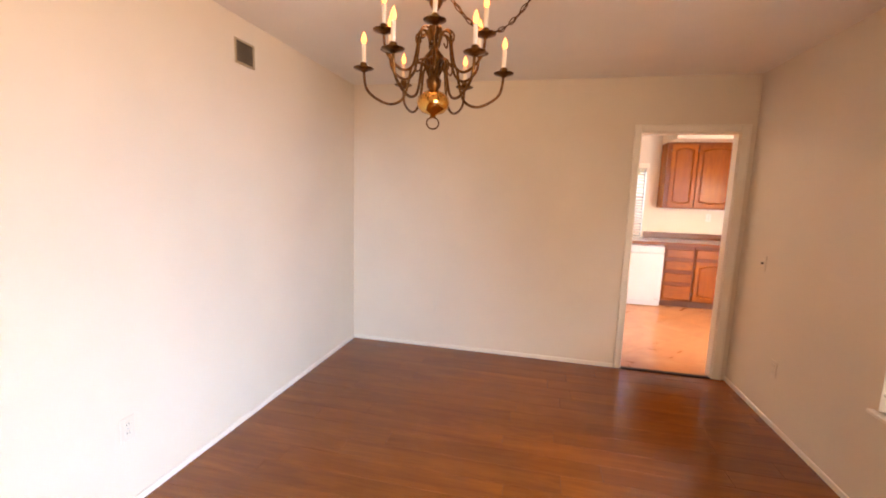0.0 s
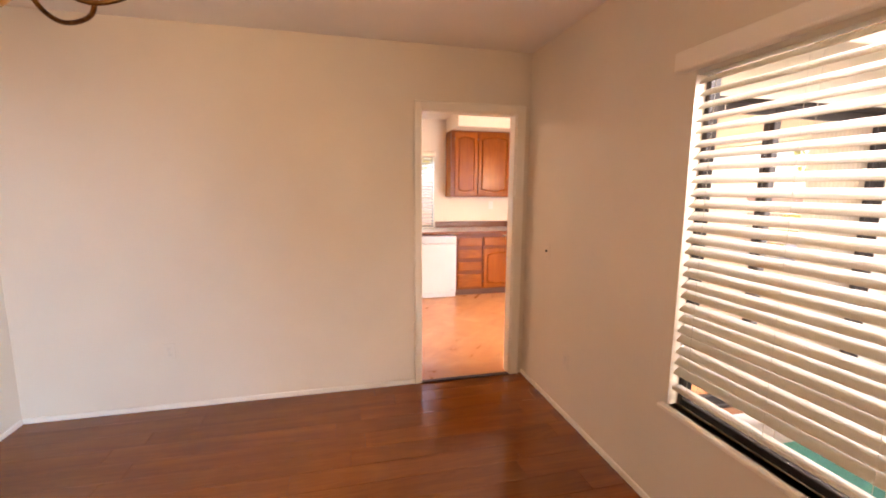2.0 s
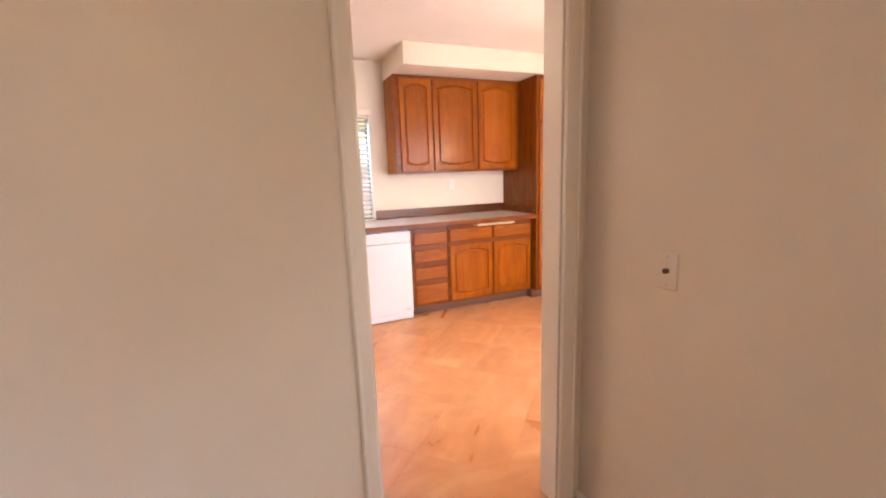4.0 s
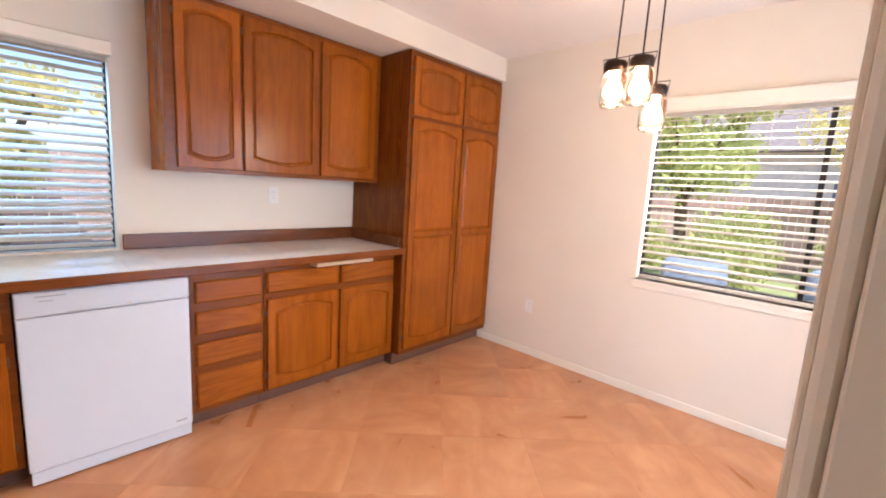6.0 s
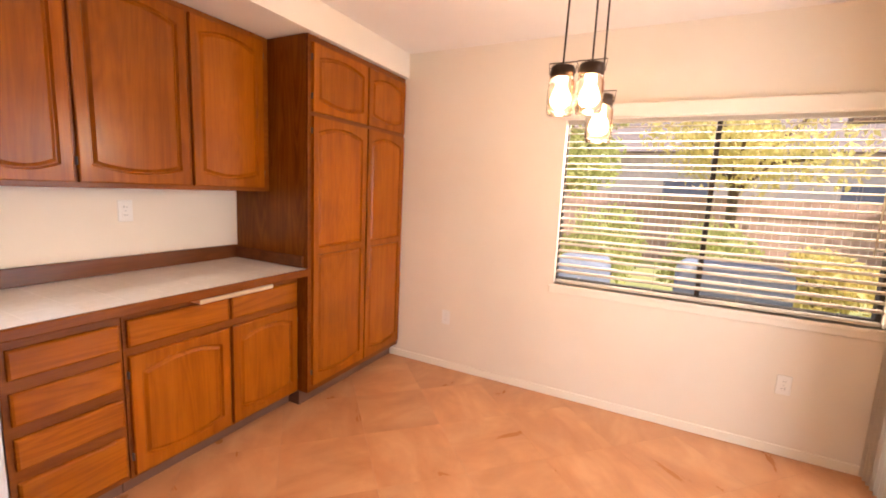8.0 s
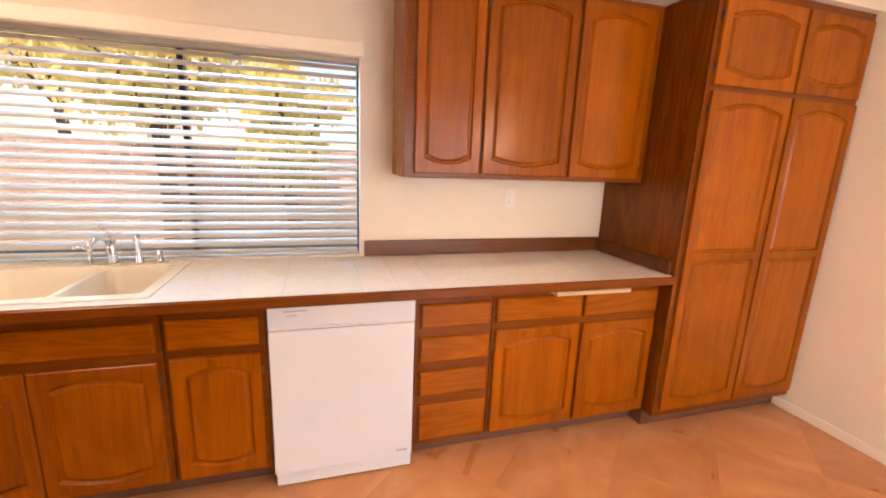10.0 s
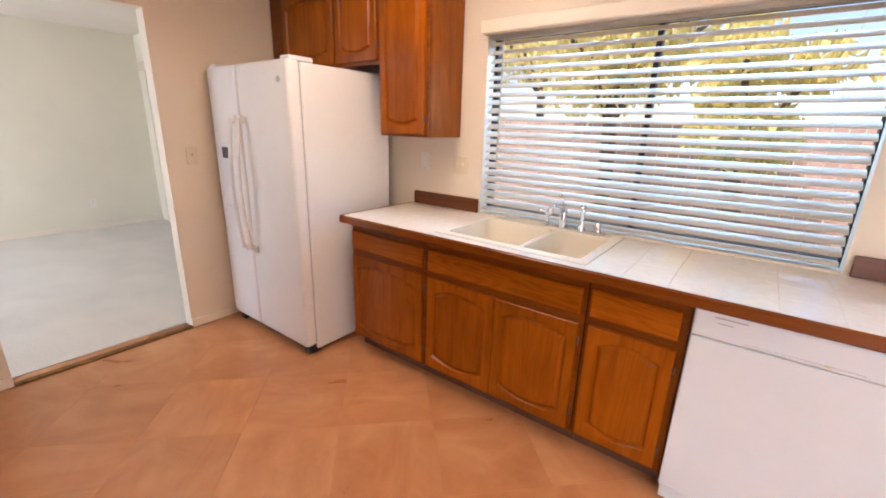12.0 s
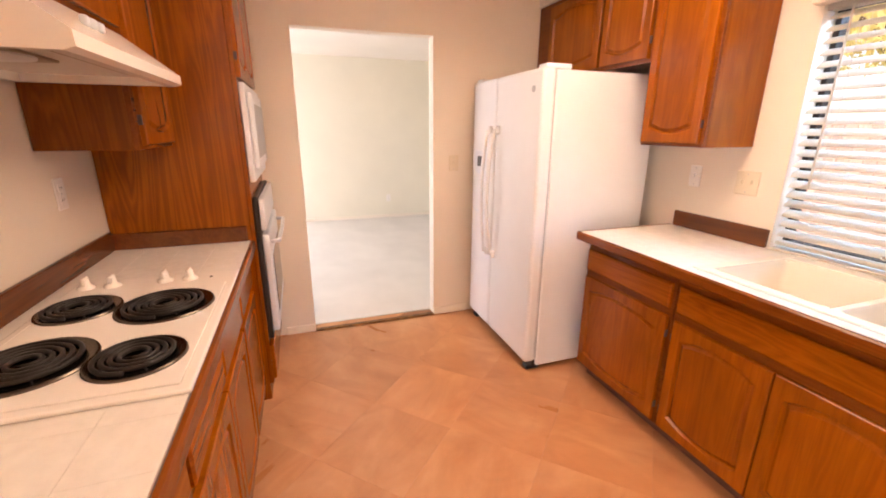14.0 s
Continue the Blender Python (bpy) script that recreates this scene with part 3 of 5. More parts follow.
# tall pantry
PY = 6.53
p = thing("pantry_cabinet", (4.61, PY, 0), "tall oak pantry cabinet with four arched-panel doors", "cabinet")
carcass(p, 4.094, XR - 0.003, PY, YB - 0.004, 0.10, CAB_TOP, ())
part("toe_kick", boxes((4.096, XR - 0.005, PY + 0.075, YB - 0.004, 0, 0.099)), KICK, p)
for a, b, hg in ((4.125, 4.632, 0), (4.648, 5.108, 1)):
    cab_door(p, a, PY, 1.84, b - a, 0.385, "-y", hinge=hg)
    h = 1.67
    cab_door(p, a, PY, 0.145, b - a, h, "-y", panels=[(0.0, 0.865, 0.0, 0.03), (0.865, h, 0.04, 0.0)], hinge=hg)

# worktops
def tiled_top(name, label, slab, edge, regions, size):
    w = thing(name, (slab[0][0], slab[0][2], 0.87), label, "worktop")
    part("slab", boxes(*slab), GROUT, w)
    part("edge_band", boxes(*edge, bev=0.006), OAK_F, w, "rounded oak edging")
    g = 0.0003
    shared = {}
    for x0, x1, y0, y1 in regions:
        nx, ny = max(1, round((x1 - x0) / size)), max(1, round((y1 - y0) / size))
        sx, sy = (x1 - x0) / nx, (y1 - y0) / ny
        key = (round(sx, 4), round(sy, 4))
        if key not in shared:
            me = bpy.data.meshes.new("counter_tile")
            bm = cube(g, sx - g, g, sy - g, 0, 0.006, bev=0.0003)
            bm.to_mesh(me)
            bm.free()
            me.materials.append(CTILE)
            shared[key] = me
        for i in range(nx):
            for j in range(ny):
                o = new("counter_tile", shared[key])
                o.parent = w
                o.matrix_parent_inverse = w.matrix_basis.inverted()
                o.location = (x0 + i * sx, y0 + j * sy, 0.904)
    return w


CF = 6.515
SX0, SX1, SY0, SY1 = 0.985, 1.735, 6.595, 7.14
tiled_top("worktop", "white tiled worktop with oak edge along the window",
          [(0.315, SX0, CF + 0.02, YB - 0.003, 0.87, 0.904), (SX1, 4.09, CF + 0.02, YB - 0.003, 0.87, 0.904), (SX0, SX1, CF + 0.02, SY0, 0.87, 0.904), (SX0, SX1, SY1, YB - 0.003, 0.87, 0.904)],
          [(0.315, 4.09, CF, CF + 0.02, 0.866, 0.911), (0.300, 0.315, CF, YB - 0.003, 0.866, 0.911)],
          [(0.316, SX0, CF + 0.021, YB - 0.003), (SX1, 4.09, CF + 0.021, YB - 0.003), (SX0, SX1, CF + 0.021, SY0), (SX0, SX1, SY1, YB - 0.003)], 0.152)
LF = 4.88
tiled_top("worktop", "white tiled worktop with oak edge round the cooktop",
          [(-0.028, 1.775, YK + 0.003, LF - 0.022, 0.87, 0.904)],
          [(-0.028, 1.797, LF - 0.022, LF, 0.866, 0.911), (1.775, 1.797, YK + 0.003, LF - 0.022, 0.866, 0.911)],
          [(-0.028, 1.775, YK + 0.003, LF - 0.022)], 0.152)
for b_, lab in (((0.335, 0.858, YB - 0.02, YB - 0.003, 0.912, 0.998), "dark oak backsplash board beside the sink window"), ((2.585, 4.09, YB - 0.02, YB - 0.003, 0.912, 0.998), "long dark oak backsplash board behind the worktop"),
                ((4.072, 4.09, CF + 0.04, YB - 0.022, 0.912, 0.985), "dark oak backsplash board against the pantry"), ((-0.01, 1.775, YK + 0.003, YK + 0.02, 0.912, 0.998), "long dark oak backsplash board behind the cooktop"),
                ((-0.028, -0.010, YK + 0.003, LF - 0.03, 0.912, 0.985), "dark oak backsplash board against the oven tower")):
    solid("backsplash", boxes(b_, bev=0.003), OAK_DARK, lab, "backsplash", group="dark oak backsplash boards")

# left run
LYF = 4.828
for x0, x1, lab in ((-0.028, 0.425, "narrow oak base cabinet beside the oven tower"), (0.427, 1.297, "wide oak base cabinet under the cooktop"), (1.299, 1.775, "oak base cabinet at the end of the cooktop run")):
    if x1 - x0 > 0.6:
        mid = (x0 + x1) / 2
        ds, ws = [(x0 + 0.015, mid - 0.004, 0.112, 0.65, 1), (mid + 0.004, x1 - 0.015, 0.112, 0.65, 0)], [(x0 + 0.015, mid - 0.01, 0.69, 0.81), (mid + 0.01, x1 - 0.015, 0.69, 0.81)]
    else:
        ds, ws = [(x0 + 0.015, x1 - 0.015, 0.112, 0.65, 1)], [(x0 + 0.015, x1 - 0.015, 0.69, 0.81)]
    base_unit("base_cabinet", x0, x1, lab, ds, ws, y=LYF, yb=YK + 0.004, way="+y")
upper_unit("wall_cabinet", -0.028, 0.384, 1.365, CAB_TOP, 4.595, YK + 0.004, "dark oak wall cabinet beside the range hood", [(-0.010, 0.352, 1.38, 2.235, 0)], way="+y")
upper_unit("hood_cabinet", 0.386, 1.15, 1.735, CAB_TOP, 4.595, YK + 0.004, "oak wall cabinet above the range hood", [(0.40, 0.764, 1.75, 2.235, 0), (0.772, 1.135, 1.75, 2.235, 1)], way="+y")

t_ = thing("oven_tower", (-0.4, 4.6, 0), "tall oak oven cabinet with plain grained side", "cabinet")
part("body", boxes((-0.765, -0.03, YK + 0.004, 4.865, 0.0, CAB_TOP)), OAK_FIG, t_)
part("face_frame", boxes((-0.765, -0.03, 4.866, 4.885, 0.095, CAB_TOP), bev=0.002), OAK_V, t_)
for a, b, hg in ((-0.75, -0.405, 1), (-0.395, -0.045, 0)):
    cab_door(t_, b, 4.885, 1.66, b - a, 0.575, "+y", hinge=hg)
drawer(t_, -0.045, 4.885, 0.115, 0.705, 0.20, "+y")
mw = thing("microwave", (-0.4, 4.9, 1.2), "white built-in microwave in the oven tower", "microwave")
part("body", cube(-0.755, -0.04, 4.887, 4.915, 1.19, 1.64, bev=0.006), ENAMEL, mw)
part("door", cube(-0.56, -0.055, 4.916, 4.938, 1.25, 1.60, bev=0.006), ENAMEL, mw)
part("window", cube(-0.53, -0.09, 4.939, 4.941, 1.30, 1.55), GREY_PL, mw, "grey perforated microwave window")
part("control_panel", cube(-0.74, -0.57, 4.916, 4.93, 1.25, 1.60, bev=0.004), GREY_PL, mw)
ov = thing("wall_oven", (-0.4, 4.9, 0.35), "white wall oven with bar handle and black glass", "oven")
part("body", cube(-0.755, -0.04, 4.887, 4.91, 0.36, 1.12, bev=0.004), BLACK_PL, ov)
od = part("door", cube(-0.75, -0.045, 4.911, 4.945, 0.40, 0.93, bev=0.006), ENAMEL, ov)
part("glass", cube(-0.66, -0.135, 4.946, 4.949, 0.48, 0.80, bev=0.001), BLACK_GL, od)
part("handle", tube([(-0.70, 4.946, 0.88), (-0.69, 4.985, 0.88), (-0.4, 4.99, 0.88), (-0.11, 4.985, 0.88), (-0.10, 4.946, 0.88)], 0.011), ENAMEL, od, smooth=True)
part("control_panel", cube(-0.75, -0.045, 4.911, 4.935, 0.95, 1.11, bev=0.005), ENAMEL, ov)

# ---- appliances ----
dw = thing("dishwasher", (2.447, YF, 0), "white built-in dishwasher under the worktop", "dishwasher")
part("tub", cube(2.15, 2.745, YF + 0.01, YB - 0.05, 0.10, 0.86), ENAMEL, dw)
d_ = part("door", cube(2.144, 2.750, YF - 0.030, YF + 0.008, 0.072, 0.742, bev=0.006, seg=2), ENAMEL, dw)
part("badge", cube(2.675, 2.725, YF - 0.032, YF - 0.0295, 0.10, 0.108), GREY_PL, d_, "small dark nameplate")
cp = part("control_panel", cube(2.144, 2.750, YF - 0.036, YF + 0.008, 0.746, 0.848, bev=0.007, seg=2), ENAMEL, dw)
part("handle_recess", cube(2.30, 2.60, YF - 0.039, YF - 0.028, 0.748, 0.764, bev=0.005), ENAMEL, cp)
part("label_bar", cube(2.205, 2.30, YF - 0.0375, YF - 0.0355, 0.826, 0.831), GREY_PL, cp, "thin dark printed line")
part("label_bar", cube(2.215, 2.26, YF - 0.0375, YF - 0.0355, 0.808, 0.811), GREY_PL, cp)
part("latch", cube(2.50, 2.52, YF - 0.0405, YF - 0.036, 0.755, 0.761, bev=0.001), PLATE, cp)
part("toe_panel", cube(2.15, 2.747, YF - 0.020, YF + 0.02, 0.008, 0.069, bev=0.003), ENAMEL, dw)

FX0, FX1, FYF, FSP = -0.705, 0.186, 6.315, -0.345
fr = thing("refrigerator", ((FX0 + FX1) / 2, FYF, 0), "white side-by-side refrigerator with curved bar handles", "refrigerator")
part("cabinet", cube(FX0 + 0.005, FX1 - 0.003, FYF + 0.085, 7.06, 0.03, 1.735, bev=0.008, seg=2), FRIDGE_W, fr)
for a, b, nm in ((FX0, FSP - 0.003, "freezer_door"), (FSP + 0.003, FX1, "fridge_door")):
    dd = part(nm, cube(a, b, FYF, FYF + 0.078, 0.065, 1.745, bev=0.02, seg=3), FRIDGE_W, fr)
    part("gasket", cube(a + 0.012, b - 0.012, FYF + 0.077, FYF + 0.087, 0.08, 1.73), GREY_PL, dd)
    hx = FSP - 0.045 if nm[0:3] == "fre" else FSP + 0.045
    pts = [(hx, FYF + 0.002, 1.44), (hx, FYF - 0.035, 1.43)] + [(hx, FYF - 0.035 - 0.03 * math.sin(math.pi * i / 10), 1.43 - i / 10 * 0.80) for i in range(1, 10)] + [(hx, FYF - 0.035, 0.63), (hx, FYF + 0.002, 0.62)]
    part("handle", tube(pts, 0.013, 10), FRIDGE_W, dd, "white curved bar handle", smooth=True)
    for z in (1.41, 0.60):
        part("handle_mount", cube(hx - 0.018, hx + 0.018, FYF - 0.03, FYF + 0.004, z, z + 0.05, bev=0.006), FRIDGE_W, dd)
    if nm[0:3] == "fre":
        ds = part("dispenser", cube(-0.655, -0.455, FYF - 0.004, FYF + 0.02, 0.86, 1.30, bev=0.012, seg=2), ENAMEL, dd, "white ice and water dispenser")
        part("recess", cube(-0.635, -0.475, FYF - 0.0055, FYF - 0.003, 0.88, 1.14), FRIDGE_W, ds)
        part("display", cube(-0.60, -0.51, FYF - 0.0065, FYF - 0.003, 1.19, 1.26, bev=0.002), BLACK_PL, ds, "small black display window")
    else:
        part("badge", cyl((0.10, FYF - 0.003, 1.645), (0.10, FYF + 0.004, 1.645), 0.017, seg=20), GREY_PL, dd, "small round dark emblem")
    part("hinge_cap", cube(*((FX1 - 0.09, FX1 - 0.005) if nm[0:3] == "fri" else (FX0 + 0.005, FX0 + 0.09)), FYF + 0.02, FYF + 0.17, 1.736, 1.763, bev=0.006), FRIDGE_W, fr)
part("base_grille", cube(FX0 + 0.02, FX1 - 0.02, FYF + 0.06, FYF + 0.09, 0.012, 0.06), BLACK_PL, fr)
for x in (FX0 + 0.05, FX1 - 0.05):
    part("foot", boxes((x - 0.03, x + 0.03, FYF + 0.03, FYF + 0.12, 0.0, 0.03), bev=0.006), BLACK_PL, fr)

ck = thing("cooktop", (0.86, 4.6, 0.91), "white enamel cooktop with four black coil burners", "cooktop")
part("pan", cube(0.46, 1.265, 4.36, 4.865, 0.9105, 0.922, bev=0.005, seg=2), COOK_M, ck)
part("raised_field", cube(0.60, 1.24, 4.385, 4.84, 0.9215, 0.9255, bev=0.003), COOK_M, ck)
for bx, by, br in ((0.735, 4.47, 0.092), (0.775, 4.70, 0.115), (1.06, 4.50, 0.115), (1.095, 4.72, 0.092)):
    bn = part("burner", lathe([(0, 0.002), (br * 0.7, 0.0035), (br * 0.98, 0.003), (br * 1.08, 0.007), (br * 1.12, 0.006), (br * 1.14, 0.0)], (bx, by, 0.925), 32), DRIP, ck, "steel drip pan", smooth=True)
    turns = 5 if br > 0.1 else 4
    pts = [(bx + (0.02 + (br - 0.026) * i / 150) * math.cos(2 * math.pi * turns * i / 150), by + (0.02 + (br - 0.026) * i / 150) * math.sin(2 * math.pi * turns * i / 150), 0.936) for i in range(151)]
    part("coil", tube(pts, 0.0058, 6), COIL, bn, "black spiral heating coil", smooth=True)
    for a in (0.5, 2.6, 4.7):
        part("support", cyl((bx, by, 0.9295), (bx + br * 0.95 * math.cos(a), by + br * 0.95 * math.sin(a), 0.9295), 0.0022, seg=6), COIL, bn)
for ky in (4.405, 4.48, 4.635, 4.712):
    kb = part("knob", lathe([(0.0, 0.034), (0.012, 0.033), (0.014, 0.012), (0.024, 0.007), (0.026, 0.0)], (0.525, ky, 0.922), 20), COOK_M, ck, "white round control knob", smooth=True)
    part("grip", cube(0.505, 0.545, ky - 0.006, ky + 0.006, 0.935, 0.961, bev=0.004), COOK_M, kb)
part("indicator", lathe([(0, 0.004), (0.004, 0.003), (0.005, 0)], (0.525, 4.78, 0.922), 12), SLOT, ck, "tiny dark pilot light")

# hood
hd = thing("range_hood", (0.77, YK, 1.577), "white under-cabinet range hood with mesh filters", "range hood")
bm = bmesh.new()
prof = [(YK + 0.004, 1.577), (4.735, 1.577), (4.755, 1.584), (4.755, 1.612), (4.60, 1.732), (YK + 0.004, 1.732)]
inner = [(YK + 0.03, 1.577), (4.715, 1.577), (4.715, 1.60), (YK + 0.03, 1.60)]
a = [bm.verts.new((0.388, y, z)) for y, z in prof]
b = [bm.verts.new((1.15, y, z)) for y, z in prof]
for i in range(1, len(prof)):
    j = (i + 1) % len(prof)
    bm.faces.new((a[i], b[i], b[j], a[j]))
bm.faces.new(a)
bm.faces.new(b[::-1])
rim = [(0.388, YK + 0.004), (1.15, YK + 0.004), (1.15, 4.735), (0.388, 4.735)]
inn = [(0.41, YK + 0.03), (1.128, YK + 0.03), (1.128, 4.71), (0.41, 4.71)]
r0, r1, r2 = [[bm.verts.new((x, y, z)) for x, y in s] for s, z in ((rim, 1.577), (inn, 1.577), (inn, 1.602))]
for i in range(4):
    j = (i + 1) % 4
    bm.faces.new((r0[i], r0[j], r1[j], r1[i]))
    bm.faces.new((r1[i], r1[j], r2[j], r2[i]))
bm.faces.new(r2)
bmesh.ops.remove_doubles(bm, verts=bm.verts, dist=0.0005)
bmesh.ops.recalc_face_normals(bm, faces=bm.faces)
part("canopy", bm, COOK_M, hd)
part("filter", cube(0.78, 1.06, 4.36, 4.58, 1.594, 1.601, bev=0.002), FILTER, hd, "greasy metal mesh filter")
part("slot", cube(0.47, 1.07, 4.64, 4.672, 1.597, 1.6015, bev=0.001), FILTER, hd, "long lamp slot")
part("fan", lathe([(0.0, -0.02), (0.03, -0.02), (0.035, -0.005), (0.1, -0.004), (0.1, 0.0)], (0.9, 4.48, 1.594), 20), GREY_PL, hd)
for x in (0.80, 0.84, 0.88):
    part("switch", cube(x, x + 0.022, 4.68, 4.695, 1.664, 1.686, bev=0.003), ENAMEL, hd)

# sink and faucet
sk = thing("sink", (1.36, 6.85, 0.9), "cream enamel double-bowl sink set in the worktop", "sink")
bm = boxes((SX0 - 0.012, SX0 + 0.03, SY0 - 0.012, SY1 + 0.012, 0.9105, 0.918), (SX1 - 0.03, SX1 + 0.012, SY0 - 0.012, SY1 + 0.012, 0.9105, 0.918), (SX0 + 0.03, SX1 - 0.03, SY0 - 0.012, SY0 + 0.032, 0.9105, 0.918), (SX0 + 0.03, SX1 - 0.03, SY1 - 0.075, SY1 + 0.012, 0.9105, 0.918), (1.405, 1.43, SY0 + 0.032, SY1 - 0.075, 0.895, 0.912), bev=0.003)
part("rim", bm, SINK_M, sk)
part("metal_trim", boxes((SX0 - 0.016, SX0 - 0.012, SY0 - 0.016, SY1 + 0.016, 0.9105, 0.914), (SX1 + 0.012, SX1 + 0.016, SY0 - 0.016, SY1 + 0.016, 0.9105, 0.914), (SX0 - 0.012, SX1 + 0.012, SY0 - 0.016, SY0 - 0.012, 0.9105, 0.914), (SX0 - 0.012, SX1 + 0.012, SY1 + 0.012, SY1 + 0.016, 0.9105, 0.914)), CHROME, sk, "thin steel rim band")
for x0, x1 in ((SX0 + 0.03, 1.405), (1.43, SX1 - 0.03)):
    y0, y1 = SY0 + 0.032, SY1 - 0.075
    bm = bmesh.new()
    lp = []
    for ins, z in ((-0.002, 0.912), (0.004, 0.90), (0.018, 0.76), (0.05, 0.735)):
        ring = []
        for cx, cy, a0 in ((x1 - ins - 0.05, y1 - ins - 0.05, 0), (x0 + ins + 0.05, y1 - ins - 0.05, 90), (x0 + ins + 0.05, y0 + ins + 0.05, 180), (x1 - ins - 0.05, y0 + ins + 0.05, 270)):
            ring += [Vector((cx + 0.05 * math.cos(radians(a0 + k * 22.5)), cy + 0.05 * math.sin(radians(a0 + k * 22.5)), z)) for k in range(5)]
        lp.append(ring)
    strips(bm, lp, cap=True)
    bmesh.ops.recalc_face_normals(bm, faces=bm.faces)
    for f in bm.faces:
        f.normal_flip()
    bw = part("bowl", bm, SINK_M, sk, smooth=True)
    for cx, sx_ in ((x0, 1), (x1, -1)):
        for cy, sy_ in ((y0, 1), (y1, -1)):
            part("corner_fill", boxes((min(cx, cx + 0.016 * sx_), max(cx, cx + 0.016 * sx_), min(cy, cy + 0.016 * sy_), max(cy, cy + 0.016 * sy_), 0.905, 0.915)), SINK_M, bw)
    part("drain", lathe([(0, 0.001), (0.03, 0.002), (0.042, 0.004), (0.045, 0)], ((x0 + x1) / 2, (y0 + y1) / 2, 0.735), 20), CHROME, bw, "chrome drain")
fc = thing("faucet", (1.49, 7.112, 0.918), "chrome kitchen faucet with lever and side sprayer", "faucet")
part("deck_plate", cube(1.32, 1.66, 7.084, 7.140, 0.918, 0.926, bev=0.004), CHROME, fc)
part("body", lathe([(0, 0.11), (0.018, 0.105), (0.022, 0.07), (0.024, 0.0)], (1.433, 7.112, 0.926), 20), CHROME, fc, smooth=True)
part("spout", tube([(1.433, 7.107, 1.01), (1.433, 7.05, 1.05), (1.433, 6.975, 1.06), (1.433, 6.925, 1.045), (1.433, 6.92, 1.02)], 0.012, 10), CHROME, fc, smooth=True)
part("lever", tube([(1.433, 7.112, 1.03), (1.423, 7.107, 1.07), (1.408, 7.095, 1.10)], 0.008, 8), CHROME, fc, smooth=True)
part("sprayer", lathe([(0, 0.13), (0.014, 0.128), (0.017, 0.1), (0.011, 0.06), (0.017, 0.02), (0.02, 0)], (1.536, 7.112, 0.926), 16), CHROME, fc, smooth=True)
part("soap_pump", tube([(1.346, 7.112, 0.926), (1.346, 7.112, 0.98), (1.326, 7.10, 1.0), (1.296, 7.085, 1.0)], 0.008, 8), CHROME, fc, smooth=True)
part("air_gap", lathe([(0, 0.055), (0.014, 0.052), (0.016, 0.0)], (1.622, 7.112, 0.926), 16), CHROME, fc, smooth=True)


# ---- windows and blinds ----
def put(axis, wall_at, inward, lo, hi):
    """Maps (along, depth out of the wall into the room, z) boxes for a wall on x or y."""
    def f(a0, a1, d0, d1, z0, z1):
        p0, p1 = sorted((wall_at + inward * d0, wall_at + inward * d1))
        return (a0, a1, p0, p1, z0, z1) if axis == "x" else (p0, p1, a0, a1, z0, z1)
    return f


def window(name, f, a0, a1, z0, z1, depth, label, mull, wide):
    w = thing(name, ((f(a0, a1, 0, 0, z0, z1)[0] + f(a0, a1, 0, 0, z0, z1)[1]) / 2, (f(a0, a1, 0, 0, z0, z1)[2] + f(a0, a1, 0, 0, z0, z1)[3]) / 2, z0), label, "window", kind="structure")
    F = 0.035
    L0, L1 = (0.024, 0.008) if wide == 0 else (0.008, 0.024)
    part("window_frame", boxes(f(a0, a0 + L0, -depth, -depth + 0.05, z0, z1), f(a1 - L1, a1, -depth, -depth + 0.05, z0, z1), f(a0 + L0, a1 - L1, -depth, -depth + 0.05, z0, z0 + F), f(a0 + L0, a1 - L1, -depth, -depth + 0.05, z1 - F, z1), bev=0.003), DARK_FRAME, w)
    part("mullion", boxes(f(mull - 0.013, mull + 0.013, -depth + 0.004, -depth + 0.054, z0 + F, z1 - F), bev=0.003), DARK_FRAME, w)
    for p0, p1, d in ((a0 + L0, mull - 0.013, 0.02), (mull + 0.013, a1 - L1, 0.03)):
        g = part("pane", boxes(f(p0, p1, -depth + d, -depth + d + 0.004, z0 + F, z1 - F)), GLASS, w)
        g.visible_shadow = False
    return w


